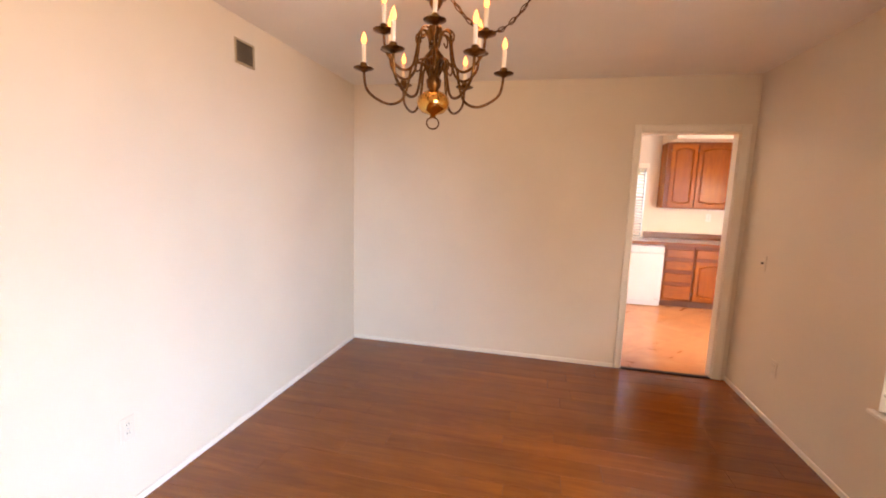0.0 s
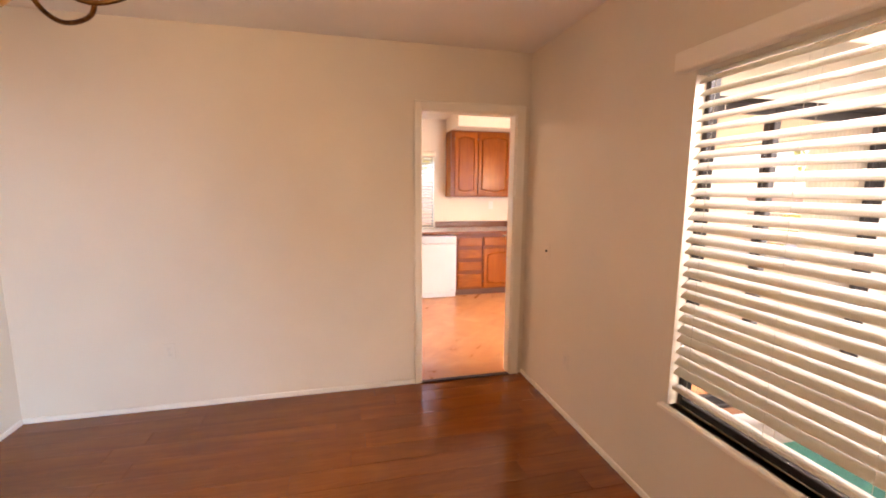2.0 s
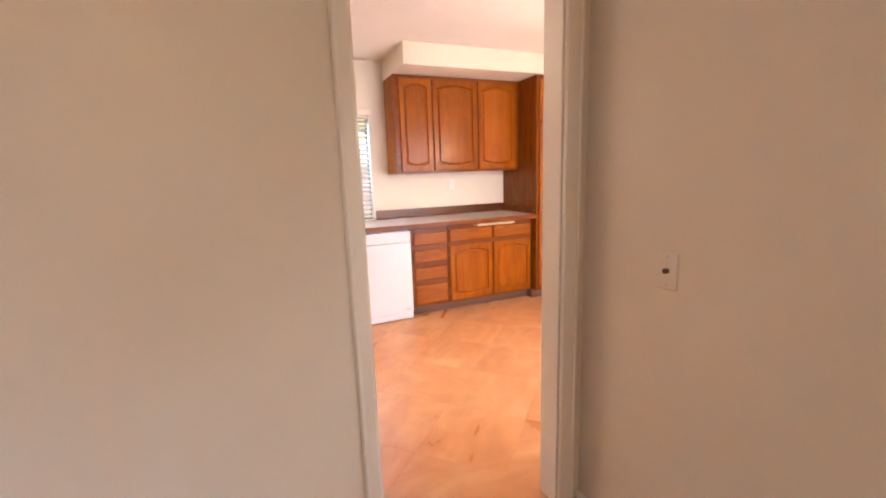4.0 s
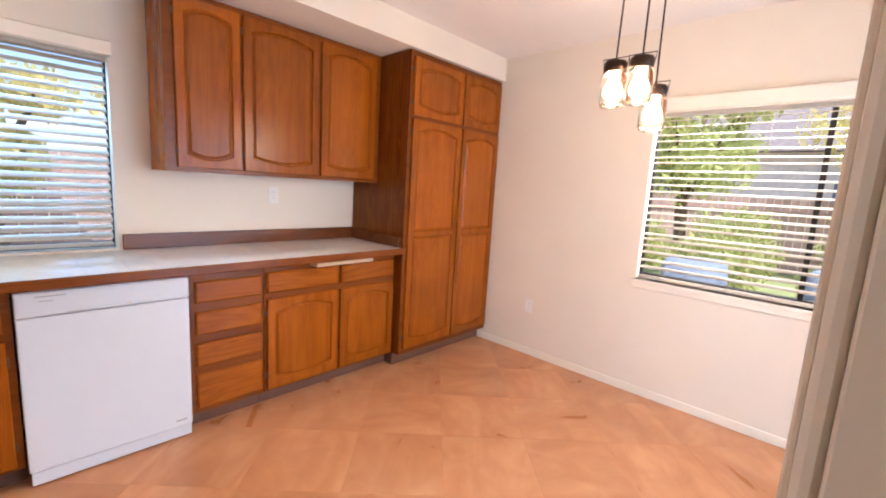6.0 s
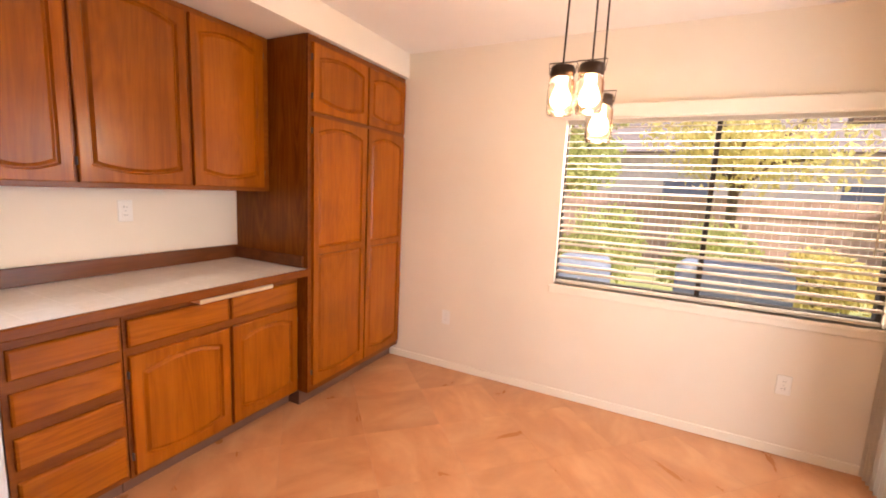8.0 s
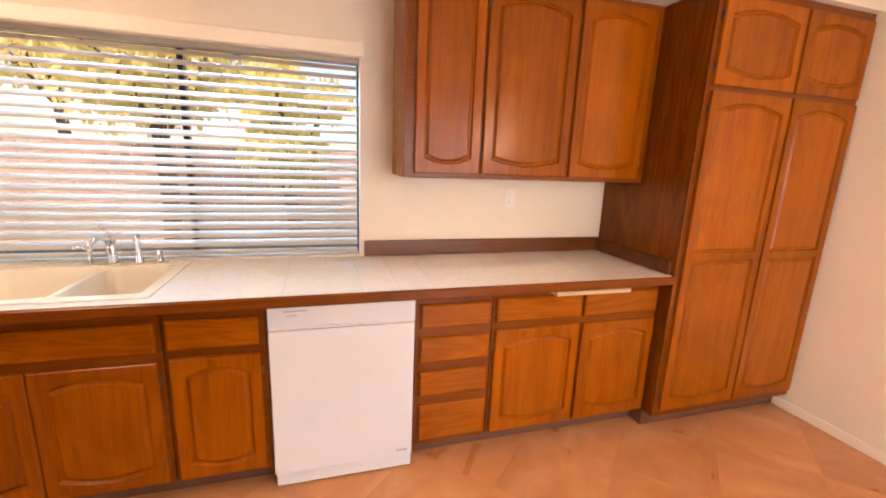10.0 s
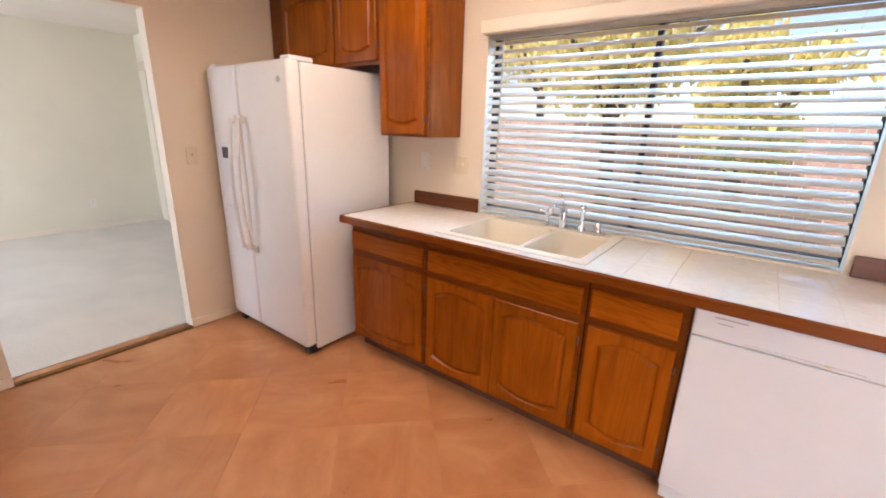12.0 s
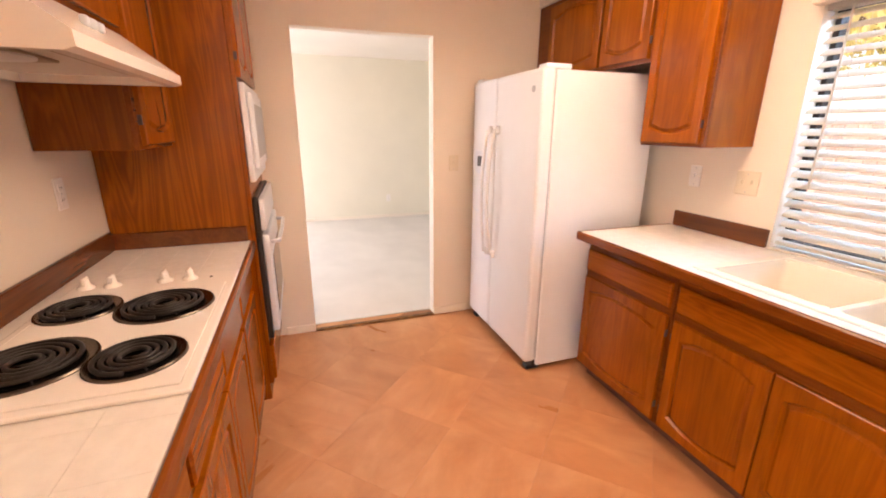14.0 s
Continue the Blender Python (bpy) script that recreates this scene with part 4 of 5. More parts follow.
def blind(f, a0, a1, z0, z1, d, label, pitch, tilt, val, slat=0.05, inward=1, axis="x", tapes=()):
    """Two-inch slats on ladder cords under a valance. d: how far the slats' middle stands into the room."""
    b0 = f(a0, a1, d, d, z0, z1)
    b = thing("window_blind", ((b0[0] + b0[1]) / 2, (b0[2] + b0[3]) / 2, z1), label, "blind")
    part("head_rail", boxes(f(a0, a1, d - 0.025, d + 0.025, z1 - 0.045, z1)), SLAT, b)
    part("valance", boxes(f(*val), bev=0.006), TRIM, b)
    n = int((z1 - 0.05 - z0 - 0.03) / pitch)
    me = None
    for i in range(n):
        z = z1 - 0.055 - (i + 0.3) * pitch
        if me is None:
            bm = bmesh.new()
            K = 5
            rows = []
            for k in range(K):
                t = k / (K - 1) - 0.5
                dd, zz = t * slat, 0.003 * (1 - (2 * t) ** 2)
                ca, sa = math.cos(radians(tilt)), math.sin(radians(tilt))
                dd, zz = dd * ca - zz * sa, dd * sa + zz * ca
                for th in (-0.0016, 0.0016):
                    for a in (a0 + 0.006, a1 - 0.006):
                        q = f(a, a, d + dd, d + dd, zz + th, zz + th)
                        rows.append(bm.verts.new((q[0], q[2], q[4])))
            for k in range(K - 1):
                o, p_ = 4 * k, 4 * (k + 1)
                bm.faces.new((rows[o], rows[o + 1], rows[p_ + 1], rows[p_]))
                bm.faces.new((rows[o + 2], rows[p_ + 2], rows[p_ + 3], rows[o + 3]))
                bm.faces.new((rows[o], rows[p_], rows[p_ + 2], rows[o + 2]))
                bm.faces.new((rows[o + 1], rows[o + 3], rows[p_ + 3], rows[p_ + 1]))
            bm.faces.new((rows[0], rows[2], rows[3], rows[1]))
            e = 4 * (K - 1)
            bm.faces.new((rows[e], rows[e + 1], rows[e + 3], rows[e + 2]))
            bmesh.ops.recalc_face_normals(bm, faces=bm.faces)
            me = bpy.data.meshes.new("slat")
            bm.to_mesh(me)
            bm.free()
            me.materials.append(SLAT)
        o = new("slat", me)
        o.parent = b
        o.matrix_parent_inverse = b.matrix_basis.inverted()
        o.matrix_basis = Matrix.Translation((0, 0, z + random.uniform(-0.0012, 0.0012))) @ Matrix.Rotation(random.uniform(-0.0015, 0.0015), 4, "Y" if axis == "x" else "X")
    part("bottom_rail", boxes(f(a0 + 0.006, a1 - 0.006, d - 0.024, d + 0.024, z0, z0 + 0.018), bev=0.004), SLAT, b)
    for a in tapes:
        part("ladder_cord", boxes(f(a, a + 0.001, d + 0.0265, d + 0.0275, z0, z1 - 0.03), f(a, a + 0.001, d - 0.0275, d - 0.0265, z0, z1 - 0.03)), SLAT, b)
    w = f(a0 + 0.09, a0 + 0.098, d + 0.03, d + 0.038, z1 - 0.75, z1 - 0.04)
    part("wand", boxes(w, bev=0.002), SLAT, b)
    return b


fs = put("x", YB, -1, 0, 0)
window("window_1", fs, WX0, WX1, WZ0, WZ1, 0.13, "dark aluminium sliding window over the sink", 1.742, 0)
solid("window_sill", boxes((WX0 + 0.002, WX1 - 0.002, YB - 0.002, YB + 0.085, WZ0, WZ0 + 0.006), bev=0.002), CTILE, "white tiled sill behind the sink", "window sill", kind="structure")
blind(fs, WX0 + 0.008, WX1 - 0.008, 0.935, 1.95, -0.03, "white slatted blind over the sink, half open", 0.0445, -32, (WX0 - 0.017, WX1 + 0.012, 0.002, 0.062, 1.925, 1.992), tapes=(1.0, 1.45, 1.98, 2.42))
fe = put("y", XR, -1, 0, 0)
window("window_2", fe, NY0, NY1, NZ0, NZ1, 0.12, "dark aluminium sliding window in the nook", 4.40, 0)
solid("window_sill", boxes((XR - 0.02, XR + 0.07, NY0 - 0.03, NY1 + 0.03, NZ0 - 0.022, NZ0), (XR - 0.012, XR, NY0 - 0.02, NY1 + 0.02, NZ0 - 0.06, NZ0 - 0.022), bev=0.003), TRIM, "cream painted window sill with apron", "window sill", kind="structure")
blind(fe, NY0 + 0.008, NY1 - 0.008, 0.825, 1.94, -0.03, "white slatted blind open in the nook window", 0.046, -12, (NY0 - 0.02, NY1 + 0.02, 0.002, 0.055, 1.915, 2.0), axis="y", tapes=(3.75, 4.2, 4.65, 5.1))
fd = put("y", XW, -1, 0, 0)
window("window_3", fd, 0.9, 2.68, 0.53, 1.98, 0.10, "dark aluminium window in the dining room", 1.79, 1)
solid("window_sill", boxes((XW - 0.03, XW + 0.05, 0.87, 2.71, 0.512, 0.53), bev=0.004), TRIM, "white painted deep window sill", "window sill", kind="structure")
blind(fd, 0.915, 2.66, 0.615, 1.96, -0.012, "white slatted blind lowered short of the sill", 0.0475, -37, (0.87, 2.735, 0.002, 0.062, 1.935, 2.01), axis="y", tapes=(1.1, 1.5, 1.95, 2.25, 2.57))

# sliding door with vertical blinds drawn aside
sl = thing("sliding_door", (3.95, YS, 0), "dark-framed sliding glass patio door", "door", kind="structure")
for x0, x1, y0 in ((2.96, 3.98, YS - 0.09), (3.93, 4.94, YS - 0.05)):
    part("sash", boxes((x0, x0 + 0.05, y0, y0 + 0.035, 0.03, 2.0), (x1 - 0.05, x1, y0, y0 + 0.035, 0.03, 2.0), (x0 + 0.05, x1 - 0.05, y0, y0 + 0.035, 0.03, 0.10), (x0 + 0.05, x1 - 0.05, y0, y0 + 0.035, 1.94, 2.0), bev=0.003), DARK_FRAME, sl)
    g = part("pane", boxes((x0 + 0.05, x1 - 0.05, y0 + 0.015, y0 + 0.02, 0.10, 1.94)), GLASS, sl)
    g.visible_shadow = False
part("track", boxes((2.95, 4.95, YS - 0.1, YS, 0.0, 0.028), bev=0.004), DARK_FRAME, sl)
part("door_frame", boxes((2.95, 2.962, YS - 0.1, YS, 0.028, 2.03), (4.938, 4.95, YS - 0.1, YS, 0.028, 2.03), (2.962, 4.938, YS - 0.1, YS, 2.002, 2.03)), DARK_FRAME, sl)
vb = thing("vertical_blind", (4.75, YS + 0.07, 2.0), "cream vertical blind drawn to one side", "blind")
part("valance", cube(2.85, XR - 0.004, YS + 0.125, YS + 0.14, 2.0, 2.10, bev=0.004), SLAT, vb)
part("head_rail", cube(2.85, XR - 0.004, YS + 0.04, YS + 0.09, 2.03, 2.075), SLAT, vb)
for i in range(15):
    x = 4.50 + i * 0.041
    bm = bmesh.new()
    rows = []
    for k in range(5):
        t = k / 4 - 0.5
        c = Vector((x + 0.006 * (1 - 4 * t * t) + t * 0.03, YS + 0.065 + t * 0.085, 0))
        rows.append([bm.verts.new(c + Vector((dx, 0, z))) for z in (0.02, 2.03) for dx in (-0.0009, 0.0009)])
    for r, q in zip(rows, rows[1:]):
        for i0, i1 in ((0, 1), (1, 3), (3, 2), (2, 0)):
            bm.faces.new((r[i0], r[i1], q[i1], q[i0]))
    bm.faces.new((rows[0][0], rows[0][1], rows[0][3], rows[0][2]))
    bm.faces.new((rows[-1][0], rows[-1][2], rows[-1][3], rows[-1][1]))
    bmesh.ops.recalc_face_normals(bm, faces=bm.faces)
    part("vane", bm, SLAT, vb)

# glazed door of the living room, seen edge-on through the opening
lv = thing("vertical_blind", (-3.1, 7.2, 2.0), "white vertical blind over the living room door", "blind")
part("valance", cube(-4.25, -2.05, 7.11, 7.125, 1.98, 2.09, bev=0.004), SLAT, lv)
for i in range(26):
    x = -4.18 + i * 0.08
    part("vane", turned(cube(-0.043, 0.043, -0.001, 0.001, 0.03, 2.0), Matrix.Translation((x, 7.185, 0)) @ Matrix.Rotation(0.35, 4, "Z")), SLAT, lv)


# ---- plates, vent ----
def plate(name, x, y, z, way, label, kind="outlet", material=None, w=0.07):
    m = face_m(x, y, z, way)
    o = thing(name, (x, y, z), label, "outlet" if kind == "outlet" else ("switch" if kind == "switch" else "wall plate"))
    part("cover", turned(cube(-w / 2, w / 2, -0.057, 0.057, 0.0005, 0.006, bev=0.003), m), material or PLATE_W, o)
    if kind == "outlet":
        for v in (-0.021, 0.021):
            s = part("socket", turned(cube(-0.016, 0.016, v - 0.014, v + 0.014, 0.005, 0.0075, bev=0.002), m), material or PLATE_W, o)
            for uu in (-0.006, 0.006):
                part("slot", turned(cube(uu - 0.001, uu + 0.001, v - 0.004, v + 0.005, 0.007, 0.0079), m), SLOT, s)
    elif kind == "switch":
        for uu in ((-0.023, 0.023) if w > 0.1 else (0,)):
            part("toggle", turned(cube(uu - 0.005, uu + 0.005, -0.004, 0.016, 0.005, 0.016, bev=0.002), m), material or PLATE_W, o)
    else:
        part("jack", turned(cyl((0, 0, 0.005), (0, 0, 0.016), 0.008, seg=14), m), SLOT, o, "dark cable socket")
    for v in (-0.043, 0.043) if kind != "outlet" else (0.0,):
        part("screw", turned(cyl((0, v, 0.0055), (0, v, 0.0068), 0.003, seg=10), m), GREY_PL, o)
    return o


plate("wall_outlet", XD, 1.83, 0.38, "+x", "ivory double outlet low on the dining room wall", material=PLATE_B)
plate("wall_outlet", 0.14, YD, 0.395, "-y", "beige double outlet low on the dining end wall", material=PLATE_B)
plate("wall_outlet", XW, 3.53, 0.38, "-x", "beige double outlet on the dining window wall", material=PLATE_B)
plate("cable_plate", XW, 3.835, 1.048, "-x", "small wall plate with a dark cable socket", kind="jack", material=WALL)
plate("wall_outlet", XR, 6.078, 0.42, "-x", "white double outlet low on the nook wall")
plate("wall_outlet", XR, 3.93, 0.42, "-x", "white double outlet low under the nook window")
plate("wall_outlet", 3.44, YB, 1.236, "-y", "white double outlet above the worktop")
plate("light_switch", 0.418, YB, 1.20, "-y", "white single switch beside the refrigerator", kind="switch")
plate("light_switch", 0.705, YB, 1.196, "-y", "ivory double switch beside the sink window", kind="switch", material=PLATE, w=0.115)
plate("light_switch", XL, 6.20, 1.196, "+x", "ivory single switch beside the opening", kind="switch", material=PLATE, w=0.075)
plate("wall_outlet", 0.285, YK, 1.21, "+y", "white double outlet above the cooktop")
plate("wall_outlet", -4.62, 6.47, 0.33, "+x", "white outlet low on the living room wall")
v_ = thing("wall_vent", (XD, 2.69, 2.25), "small painted air vent with slats high on the wall", "vent")
part("frame", boxes((XD, XD + 0.008, 2.605, 2.62, 2.185, 2.325), (XD, XD + 0.008, 2.76, 2.775, 2.185, 2.325), (XD, XD + 0.008, 2.62, 2.76, 2.185, 2.197), (XD, XD + 0.008, 2.62, 2.76, 2.313, 2.325), bev=0.002), VENT, v_)
part("backing", boxes((XD + 0.0005, XD + 0.002, 2.62, 2.76, 2.197, 2.313)), SLOT, v_)
for i in range(8):
    z = 2.202 + i * 0.0138
    part("slat", turned(cube(-0.001, 0.007, 2.62, 2.76, -0.0008, 0.0008), Matrix.Translation((XD + 0.003, 0, z)) @ Matrix.Rotation(0.6, 4, "Y")), VENT, v_)

# ---- lamps ----
CX, CY = 0.549, 2.34
ch = thing("chandelier", (CX, CY, 1.77), "aged brass chandelier with twelve candle lamps in two tiers", "chandelier")
part("ring", tube([(CX + 0.026 * math.cos(a), CY + 0.01 * math.cos(a), 1.793 + 0.026 * math.sin(a)) for a in (2 * math.pi * i / 20 for i in range(20))], 0.004, 6, closed=True), BRASS, ch, smooth=True)
ballp = [(0, 0), (0.012, 0.002), (0.016, 0.012), (0.05, 0.022), (0.07, 0.045), (0.074, 0.065), (0.068, 0.088), (0.045, 0.108), (0.02, 0.118), (0, 0.12)]
part("bowl", lathe(ballp, (CX, CY, 1.818), 28), BRASS_B, ch, "polished brass ball", smooth=True)
part("column", lathe([(0.015, 0), (0.03, 0.02), (0.035, 0.05), (0.018, 0.075), (0.014, 0.1), (0.04, 0.13), (0.045, 0.15), (0.02, 0.18), (0.012, 0.22), (0.03, 0.245), (0.034, 0.27), (0.014, 0.30), (0.01, 0.34), (0.028, 0.37), (0.034, 0.395), (0.02, 0.42), (0.008, 0.44), (0, 0.445)], (CX, CY, 1.93), 20), BRASS, ch, smooth=True)


def bez(pts, n=26):
    """A smooth curve through control points (Catmull-Rom)."""
    out = []
    P = [pts[0]] + list(pts) + [pts[-1]]
    per = n // (len(pts) - 1) + 1
    for i in range(1, len(P) - 2):
        for k in range(per):
            t = k / per
            a, b, c, d = P[i - 1], P[i], P[i + 1], P[i + 2]
            out.append(tuple(0.5 * (2 * b[j] + (c[j] - a[j]) * t + (2 * a[j] - 5 * b[j] + 4 * c[j] - d[j]) * t * t + (3 * b[j] - a[j] - 3 * c[j] + d[j]) * t ** 3) for j in range(len(b))))
    out.append(pts[-1])
    return out


for tier, (R, z_hub, z_pan, phase) in enumerate(((0.315, 1.995, 2.015, 0.25), (0.245, 2.125, 2.135, 0.25 + math.pi / 6))):
    for i in range(6):
        a = phase + i * math.pi / 3
        ca, sa = math.cos(a), math.sin(a)
        k = R / 0.385
        prof = [(0.02, z_hub), (0.06 * k, z_hub + 0.055), (0.12 * k, z_hub + 0.045), (0.14 * k, z_hub - 0.03), (0.17 * k, z_hub - 0.10), (0.235 * k, z_hub - 0.125), (0.31 * k, z_hub - 0.105), (0.37 * k, z_hub - 0.06), (R, z_pan)]
        arm = part("arm", tube([(CX + r * ca, CY + r * sa, z) for r, z in bez(prof)], 0.0062, 7), BRASS, ch, smooth=True)
        ex, ey = CX + R * ca, CY + R * sa
        part("drip_pan", lathe([(0.006, -0.012), (0.02, -0.004), (0.044, 0.004), (0.046, 0.007), (0.02, 0.004), (0.012, 0.012), (0.017, 0.022), (0.014, 0.03), (0, 0.03)], (ex, ey, z_pan), 18), BRASS, arm, smooth=True)
        part("candle", lathe([(0.0092, 0.03), (0.0092, 0.106), (0.006, 0.109), (0, 0.109)], (ex, ey, z_pan), 12), CANDLE, arm, "cream candle sleeve", smooth=True)
        part("flame_bulb", lathe([(0, 0.108), (0.008, 0.112), (0.0125, 0.125), (0.010, 0.139), (0.005, 0.153), (0, 0.163)], (ex, ey, z_pan), 12), FLAME, arm, "small glowing flame-shaped bulb", smooth=True)
    for i in range(6):
        a = phase + i * math.pi / 3 + 0.3
        ca, sa = math.cos(a), math.sin(a)
        prof = [(0.02, z_hub + 0.02), (0.05, z_hub + 0.07), (0.085, z_hub + 0.05), (0.08, z_hub + 0.015), (0.06, z_hub + 0.03)]
        part("scroll", tube([(CX + r * ca, CY + r * sa, z) for r, z in bez(prof, 16)], 0.004, 6), BRASS, ch, smooth=True)
part("top_plate", lathe([(0, -0.012), (0.016, -0.010), (0.048, 0.0), (0.052, 0.004), (0.03, 0.007), (0.012, 0.016), (0, 0.018)], (CX, CY, 2.325), 22), BRASS, ch, smooth=True)
part("loop", tube([(CX + 0.028 * math.cos(a), CY, 2.368 + 0.028 * math.sin(a)) for a in (2 * math.pi * i / 18 for i in range(18))], 0.0045, 6, closed=True), BRASS, ch, smooth=True)
part("hook", tube([(CX, CY, 2.37), (CX + 0.012, CY, 2.385), (CX + 0.012, CY, 2.41), (CX, CY, 2.425), (CX, CY, CEILZ)], 0.004, 6), BRASS, ch)
part("bunched_chain", tube([(CX + 0.03 * math.cos(t * 2.4) * (1 - t / 30), CY + 0.025 * math.sin(t * 1.9), 2.40 - 0.0022 * t + 0.012 * math.sin(t * 3)) for t in range(22)], 0.0045, 6), BRASS, ch, smooth=True)
KX, KY = 0.955, 2.57
part("canopy", lathe([(0, 0), (0.066, 0), (0.062, -0.012), (0.045, -0.026), (0.018, -0.034), (0.008, -0.042), (0, -0.044)], (KX, KY, CEILZ - 0.001), 28), BRASS, ch, "round brass ceiling plate", smooth=True)
p0, p1 = Vector((KX, KY, CEILZ - 0.045)), Vector((CX + 0.01, CY, 2.40))
nl = 17
pos = lambda t: p0.lerp(p1, t) + Vector((0, 0, -0.21 * math.sin(math.pi * t) * (1 - 0.25 * t)))
for i in range(nl):
    c, d = pos((i + 0.5) / nl), (pos((i + 1) / nl) - pos(i / nl))
    q = d.to_track_quat("X", "Z").to_matrix().to_4x4() @ Matrix.Rotation(math.pi / 2 * (i % 2), 4, "X")
    L = d.length * 0.66
    part("chain_link", turned(tube([(L * math.cos(t), 0.009 * math.sin(t), 0) for t in (2 * math.pi * k / 12 for k in range(12))], 0.0028, 5, closed=True), Matrix.Translation(c) @ q), BRASS, ch, smooth=True)
part("cord", tube([pos(i / 14) + Vector((0.004, 0, 0.003 * math.sin(i * 2.2))) for i in range(15)], 0.003, 6), BRASS, ch)
lamp("chandelier_light", "POINT", Matrix.Translation((CX, CY, 2.25)), 1.2, (1.0, 0.62, 0.34), r=0.10)

PX, PYY = 3.93, 4.975
pn = thing("pendant_lamp", (PX, PYY, CEILZ), "three glass jar pendants on dark cords, lit", "pendant lamp")
part("canopy", lathe([(0, 0), (0.09, 0), (0.085, -0.02), (0.03, -0.03), (0, -0.03)], (PX, PYY, CEILZ - 0.001), 24), BRONZE, pn, smooth=True)
for dx, dy, zt in ((-0.03, 0.075, 1.905), (-0.035, -0.03, 1.905), (0.06, -0.06, 1.815)):
    x, y = PX + dx, PYY + dy
    j = part("jar", lathe([(0.036, -0.04), (0.047, -0.055), (0.05, -0.075), (0.05, -0.165), (0.044, -0.178), (0.0, -0.18), (0.0, -0.176), (0.041, -0.174), (0.047, -0.163), (0.047, -0.075), (0.044, -0.058), (0.033, -0.042)], (x, y, zt), 24), JAR, pn, "clear glass jar shade", smooth=True)
    j.visible_shadow = False
    part("lid", lathe([(0, 0), (0.040, -0.002), (0.044, -0.008), (0.044, -0.044), (0.040, -0.044), (0.040, -0.006)], (x, y, zt), 24), BRONZE, j, "dark bronze jar lid", smooth=True)
    part("bail_wire", tube([(x, y - 0.046, zt - 0.03), (x, y - 0.052, zt + 0.012), (x, y + 0.052, zt + 0.012), (x, y + 0.046, zt - 0.03)], 0.0022, 6), BRONZE, j)
    part("cord", cyl((x, y, zt), (PX + dx * 0.9, PYY + dy * 0.9, CEILZ - 0.02), 0.0035, seg=8), BRONZE, pn)
    bl = part("bulb", lathe([(0, -0.152), (0.012, -0.15), (0.021, -0.138), (0.024, -0.122), (0.02, -0.10), (0.013, -0.08), (0.013, -0.05), (0, -0.05)], (x, y, zt), 18), BULB, j, "glowing warm bulb", smooth=True)
lamp("pendant_light", "POINT", Matrix.Translation((PX, PYY, 1.60)), 9, (1.0, 0.78, 0.52), r=0.06)

cl = thing("ceiling_light", (0.9, 5.95, CEILZ), "white flush fluorescent ceiling light, lit", "ceiling light")
part("frame", boxes((0.56, 0.585, 5.3, 6.62, CEILZ - 0.075, CEILZ - 0.001), (1.195, 1.22, 5.3, 6.62, CEILZ - 0.075, CEILZ - 0.001), (0.585, 1.195, 5.3, 5.325, CEILZ - 0.075, CEILZ - 0.001), (0.585, 1.195, 6.595, 6.62, CEILZ - 0.075, CEILZ - 0.001), bev=0.003), ENAMEL, cl)
part("diffuser", boxes((0.586, 1.194, 5.326, 6.594, CEILZ - 0.07, CEILZ - 0.06)), DIFFUSER, cl, "glowing white diffuser")

# ---- outdoors ----
solid("ground", boxes((-120, 120, -120, 120, -0.5, -0.16)), DIRT, "dry pale ground round the house", "ground", kind="structure")
solid("patio", boxes((2.75, 8.2, -3.5, 3.35, -0.158, -0.05), (5.26, 8.2, 3.35, 8.5, -0.158, -0.05)), CONCRETE, "pale concrete patio slab", "pavement", kind="structure")
solid("turf_mat", boxes((3.2, 6.6, 0.6, 3.0, -0.05, -0.035)), TURF, "teal outdoor turf mat on the patio", "mat")
solid("lawn", boxes((8.2, 14.0, -8, 9, -0.158, -0.10)), LAWN, "sunlit green lawn beyond the patio", "grass", kind="stuff")
pc = thing("patio_cover", (5.2, 0.4, 0), "timber patio cover on painted posts", "patio cover")
part("roof_board", boxes((2.76, 7.2, -3.4, 3.3, 2.48, 2.52)), BEAM, pc)
for x in (3.4, 4.1, 4.8, 5.5, 6.2, 6.9):
    part("rafter", boxes((x - 0.03, x + 0.03, -3.4, 3.3, 2.34, 2.478)), BEAM, pc)
part("beam", boxes((6.95, 7.06, -3.4, 3.3, 2.14, 2.338)), POST, pc)
for y in (-3.2, -0.6, 2.0):
    part("post", boxes((6.95, 7.06, y - 0.055, y + 0.055, -0.05, 2.138), bev=0.006), POST, pc)


def fence(x0, x1, y0, y1, h, label):
    f = thing("fence", (x0, y0, -0.16), label, "fence")
    L = math.hypot(x1 - x0, y1 - y0)
    a = math.atan2(y1 - y0, x1 - x0)
    n = int(L / 0.15)
    me = bpy.data.meshes.new("board")
    bm = cube(0.002, 0.142, -0.01, 0.01, 0.0, h, bev=0.003)
    bm.to_mesh(me)
    bm.free()
    me.materials.append(FENCE)
    for i in range(n):
        o = new("board", me)
        o.parent = f
        o.matrix_basis = Matrix.Rotation(a, 4, "Z") @ pose(i * 0.15, 0, random.uniform(-0.02, 0.0))
    for z in (0.35, h - 0.35):
        o = part("rail", turned(cube(0, L, 0.012, 0.05, z, z + 0.09), Matrix.Translation((x0, y0, -0.16)) @ Matrix.Rotation(a, 4, "Z")), FENCE, f)


fence(-6, 12, 12.2, 12.2, 1.75, "red-brown board fence behind the house")
fence(14.0, 14.0, -9, 12, 1.7, "weathered board fence beyond the lawn")


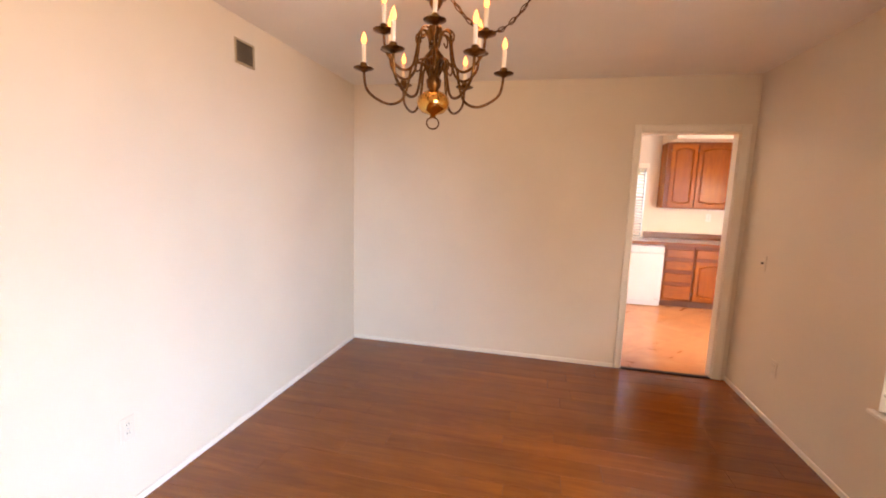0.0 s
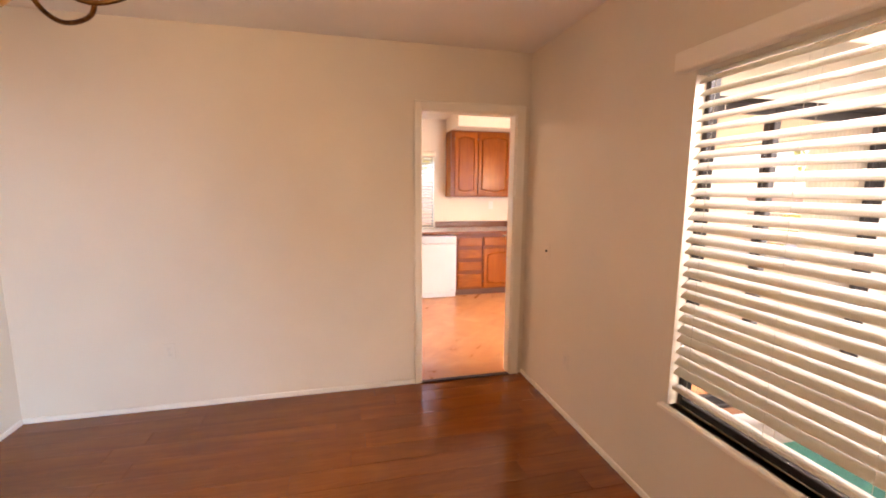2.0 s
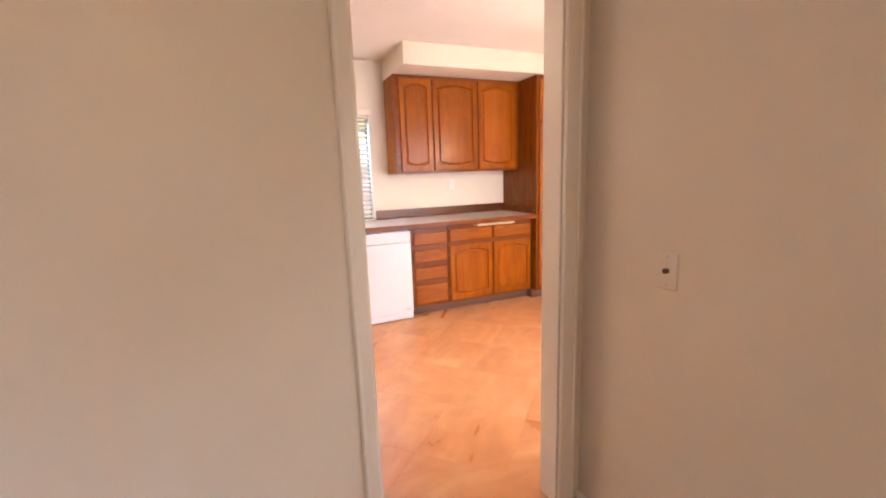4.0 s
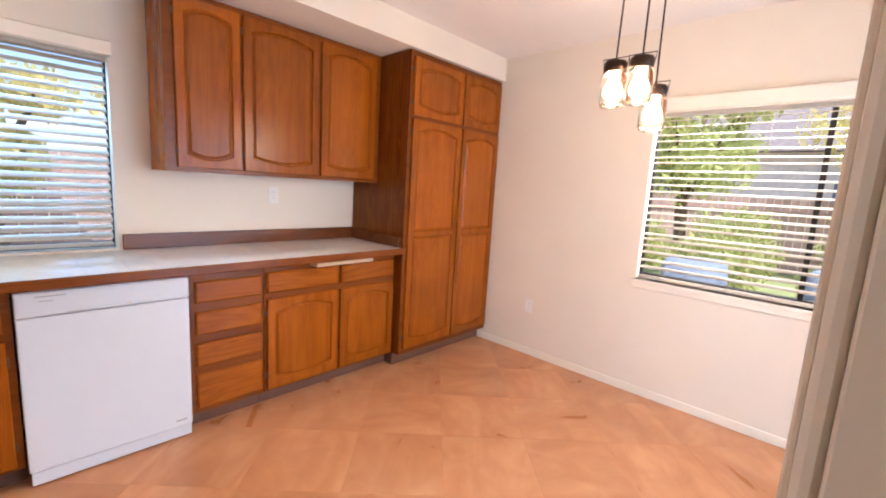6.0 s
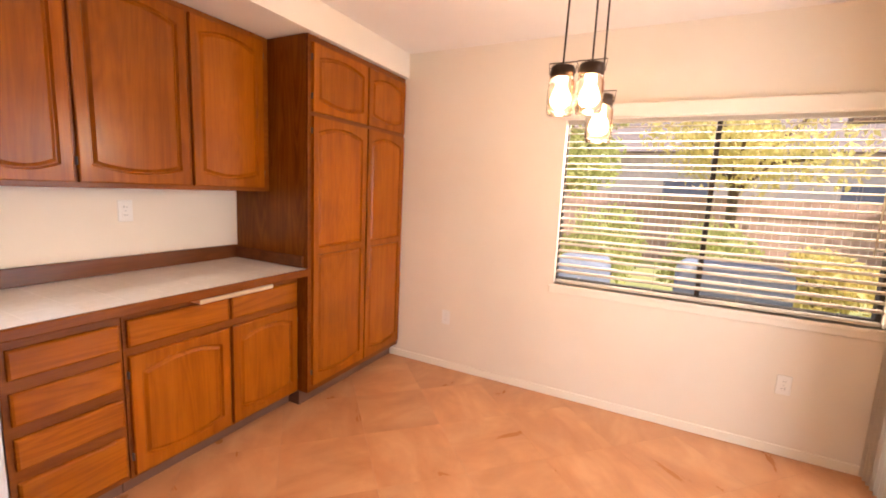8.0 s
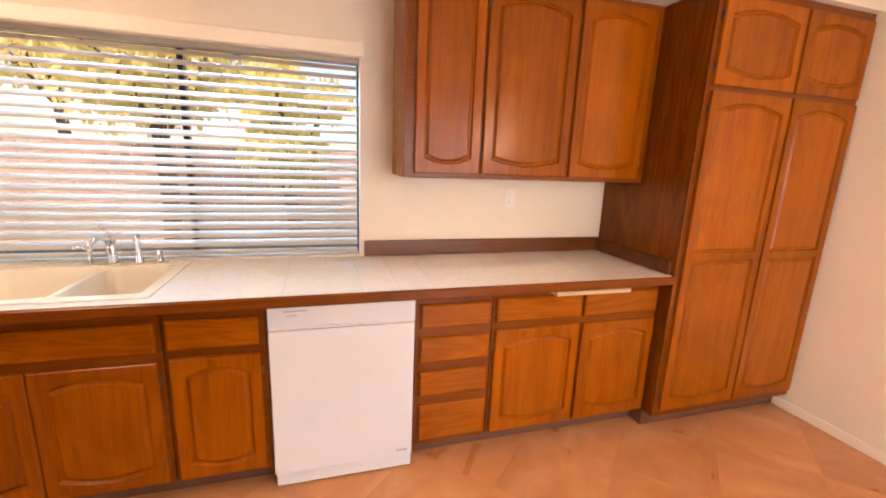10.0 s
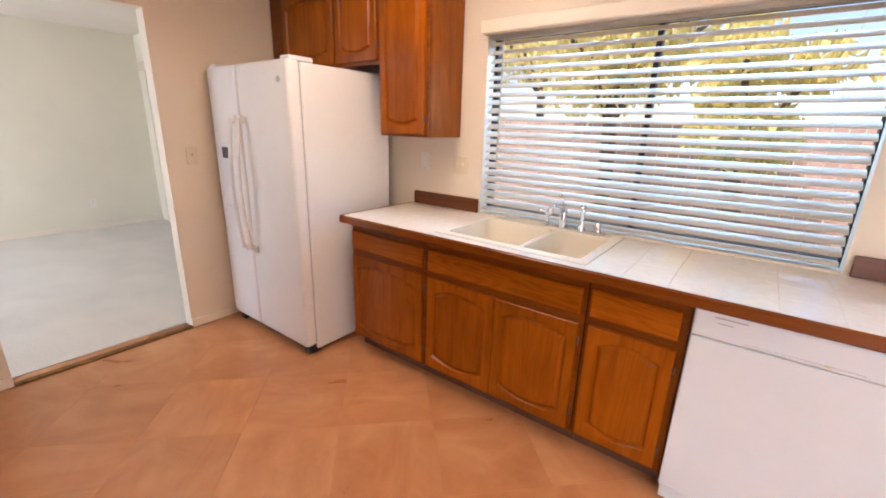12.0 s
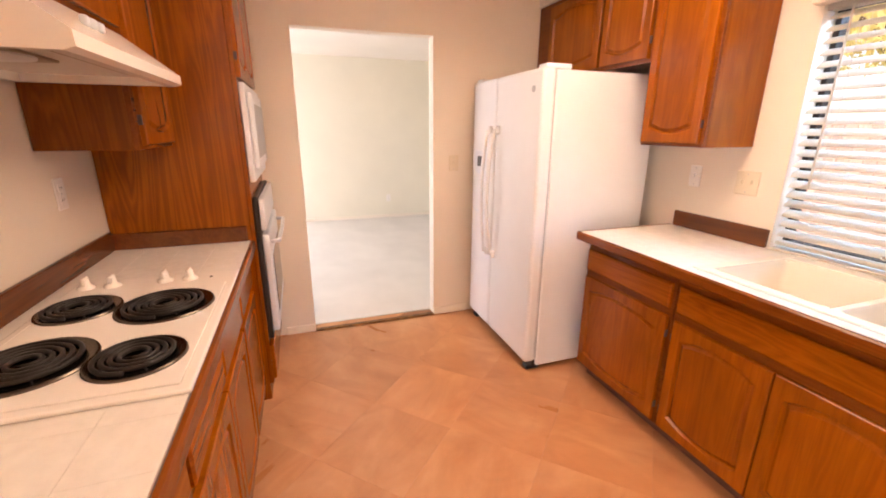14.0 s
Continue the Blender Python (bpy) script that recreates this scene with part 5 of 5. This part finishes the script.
def leaves(bm, centre, spread, n, size, rnd):
    for _ in range(n):
        while True:
            v = Vector((rnd.uniform(-1, 1), rnd.uniform(-1, 1), rnd.uniform(-1, 1)))
            if v.length < 1:
                break
        p = Vector(centre) + Vector((v.x * spread[0], v.y * spread[1], v.z * spread[2]))
        q = Euler((rnd.uniform(0, 6.3), rnd.uniform(0, 6.3), rnd.uniform(0, 6.3))).to_matrix()
        s = size * rnd.uniform(0.6, 1.3)
        c = [bm.verts.new(p + q @ Vector(k) * s) for k in ((-1, 0, 0), (0, -0.42, 0.1), (1, 0, 0), (0, 0.42, 0.1))]
        bm.faces.new(c)


def tree(x, y, h, r, material, seed, label, density=1.0):
    rnd = random.Random(seed)
    t = thing("tree", (x, y, -0.16), label, "tree")
    bm = bmesh.new()
    tips = []
    tube([(x, y, -0.2), (x + 0.05, y, h * 0.2), (x - 0.03, y + 0.05, h * 0.45)], 0.10, 8, bm)
    for i in range(9):
        a, e = i * 2.4 + rnd.uniform(-0.4, 0.4), rnd.uniform(0.25, 1.0)
        q = (x + r * 0.75 * math.cos(a) * e, y + r * 0.75 * math.sin(a) * e, h * rnd.uniform(0.5, 0.92))
        m_ = (x + (q[0] - x) * 0.4, y + (q[1] - y) * 0.4, h * 0.48 + (q[2] - h * 0.48) * 0.3)
        tube([(x, y, h * 0.35), m_, q], 0.035, 6, bm)
        tips += [q, m_]
    part("trunk", bm, BARK, t)
    bm = bmesh.new()
    for q in tips:
        s = r * rnd.uniform(0.28, 0.5)
        leaves(bm, q, (s, s, s * 0.75), int(260 * density), 0.085, rnd)
    part("crown", bm, material, t)
    return t


def shrub(x, y, h, r, material, seed, label):
    rnd = random.Random(seed)
    t = thing("shrub", (x, y, -0.16), label, "shrub")
    bm = bmesh.new()
    for i in range(6):
        a = i * 1.05
        tube([(x, y, -0.18), (x + 0.5 * r * math.cos(a), y + 0.5 * r * math.sin(a), h * 0.6)], 0.012, 5, bm)
    part("stems", bm, BARK, t)
    bm = bmesh.new()
    for i in range(14):
        a, e = i * 2.4, math.sqrt(rnd.random())
        leaves(bm, (x + r * 0.7 * e * math.cos(a), y + r * 0.7 * e * math.sin(a), h * rnd.uniform(0.3, 0.85)), (r * 0.4, r * 0.4, h * 0.22), 170, 0.055, rnd)
    part("foliage", bm, material, t)
    return t


tree(0.4, 11.2, 4.2, 1.7, LEAF_Y, 3, "yellow-green leafy tree before the fence")
tree(2.0, 10.6, 2.5, 0.75, LEAF_Y, 5, "small green leafy tree beyond the sink window")
tree(-2.2, 14.5, 6.0, 2.6, LEAF_Y, 7, "tall yellow-green tree behind the fence")
tree(5.5, 14.8, 5.0, 2.4, LEAF_Y, 8, "broad yellow-green tree behind the fence")
tree(10.3, 6.3, 3.8, 1.6, LEAF, 11, "leafy green tree beyond the nook window")
tree(13.0, 3.2, 4.6, 2.2, LEAF_Y, 12, "yellow-green tree by the lawn fence")
tree(12.4, -1.2, 4.2, 2.0, LEAF_Y, 15, "yellow-green tree beyond the patio")
for i, (x, y, h, r) in enumerate(((8.7, 5.3, 1.35, 0.7), (8.9, 4.0, 1.15, 0.6), (8.8, 2.7, 0.9, 0.6), (9.2, 1.3, 0.8, 0.6), (9.0, 6.6, 1.2, 0.6), (9.6, -0.4, 0.9, 0.7))):
    shrub(x, y, h, r, LEAF_Y if i in (2, 3, 5) else LEAF, 30 + i, "leafy garden shrub at the patio edge")
for x, y, w, h in ((7.3, 5.35, 0.55, 0.75), (7.15, 3.95, 0.95, 0.85)):
    bm = cube(x - 0.3, x + 0.3, y - w / 2, y + w / 2, -0.05, h, bev=0.12, seg=3)
    for v in bm.verts:
        v.co += noise.noise_vector(v.co * 3.0) * 0.04
    g = solid("grill_cover", bm, COVER, "dark covered garden grill on the patio", "grill cover", smooth=True)
nb = thing("neighbour_house", (20, 4, -0.16), "pale stucco neighbouring house beyond the fence", "house")
part("wall", boxes((18, 26, -4, 12, -0.16, 3.0)), STUCCO, nb)
bm = bmesh.new()
a = [bm.verts.new(p_) for p_ in ((17.4, -4.6, 2.95), (17.4, 12.6, 2.95), (22, 12.6, 5.0), (22, -4.6, 5.0), (26.6, -4.6, 2.95), (26.6, 12.6, 2.95))]
for q in ((0, 1, 2, 3), (3, 2, 5, 4), (0, 3, 4), (1, 5, 2), (0, 4, 5, 1)):
    bm.faces.new([a[k] for k in q])
part("roof", bm, ROOF, nb)
for y in (-1.5, 3.0, 7.5):
    w_ = part("window", boxes((17.95, 18.02, y, y + 1.6, 1.0, 2.2)), STUCCO, nb)
    part("pane", boxes((17.93, 17.949, y + 0.08, y + 1.52, 1.08, 2.12)), COVER, w_)

# ---- floor pieces ----
def shared_piece(name, bm, material):
    me = bpy.data.meshes.new(name)
    bm.to_mesh(me)
    bm.free()
    me.materials.append(material)
    return me


PW, PL = 0.148, 1.22
rnd = random.Random(4)
row, y = 0, -2.6
cache = {}
while y < YD - 0.001:
    y1 = min(y + PW, YD)
    x = XD - rnd.uniform(0.0, 0.9)
    while x < XW:
        x0, x1 = max(x, XD), min(x + PL, XW)
        if x1 - x0 > 0.02:
            key = (round(x1 - x0, 3), round(y1 - y, 3))
            if key not in cache:
                cache[key] = shared_piece("plank", cube(0.0005, x1 - x0 - 0.0005, 0.0005, y1 - y - 0.0005, -0.004, 0.0, bev=0.0008), PLANK)
            o = new("plank", cache[key])
            o.parent = FLOOR_D
            o.location = (x0, y, 0)
        x += PL
    y, row = y1, row + 1
TS = 0.457
me = shared_piece("vinyl_tile", cube(-TS / 2 + 0.0004, TS / 2 - 0.0004, -TS / 2 + 0.0004, TS / 2 - 0.0004, -0.0025, 0.0, bev=0.0004), VINYL)
d = TS * math.sqrt(0.5)
spots = []
for i in range(-2, 24):
    for j in range(-2, 16):
        x, y = XL + i * d, YS + j * d
        if (i + j) % 2:
            continue
        inside = XL + d < x < XR - d and YK + d < y < 6.75 or 2.75 + d < x < XR - d and YS + d < y <= YK + d
        if inside:
            spots.append((x, y))
for k, (x, y) in enumerate(spots):
    o = new("vinyl_tile", me)
    o.parent = FLOOR_K
    o.matrix_basis = pose(x, y, 0, 0, 0, 45 + 90 * rnd.randrange(4))
# the cut tiles along the walls
bm = bmesh.new()
for i in range(-2, 24):
    for j in range(-2, 16):
        if (i + j) % 2:
            continue
        x, y = XL + i * d, YS + j * d
        if any(abs(x - a) < 1e-6 and abs(y - b) < 1e-6 for a, b in spots):
            continue
        h_ = d - 0.0006
        pts = [Vector((x + h_, y)), Vector((x, y + h_)), Vector((x - h_, y)), Vector((x, y - h_))]
        ymin = YS if x > 2.75 else YD
        for ax, lim, sg in ((0, XL - 0.1 if OY0 < y < OY1 else XL, 1), (0, XR, -1), (1, ymin, 1), (1, 6.78, -1)):
            out = []
            for a, b in zip(pts, pts[1:] + pts[:1]):
                da, db = sg * (a[ax] - lim), sg * (b[ax] - lim)
                if da >= 0:
                    out.append(a)
                if da * db < 0:
                    out.append(a.lerp(b, da / (da - db)))
            pts = out
            if len(pts) < 3:
                break
        if len(pts) >= 3:
            bm.faces.new([bm.verts.new((q.x, q.y, -0.0004)) for q in pts])
cut = part("cut_tile", bm, VINYL, FLOOR_K)
tagged(cut, kind="stuff")
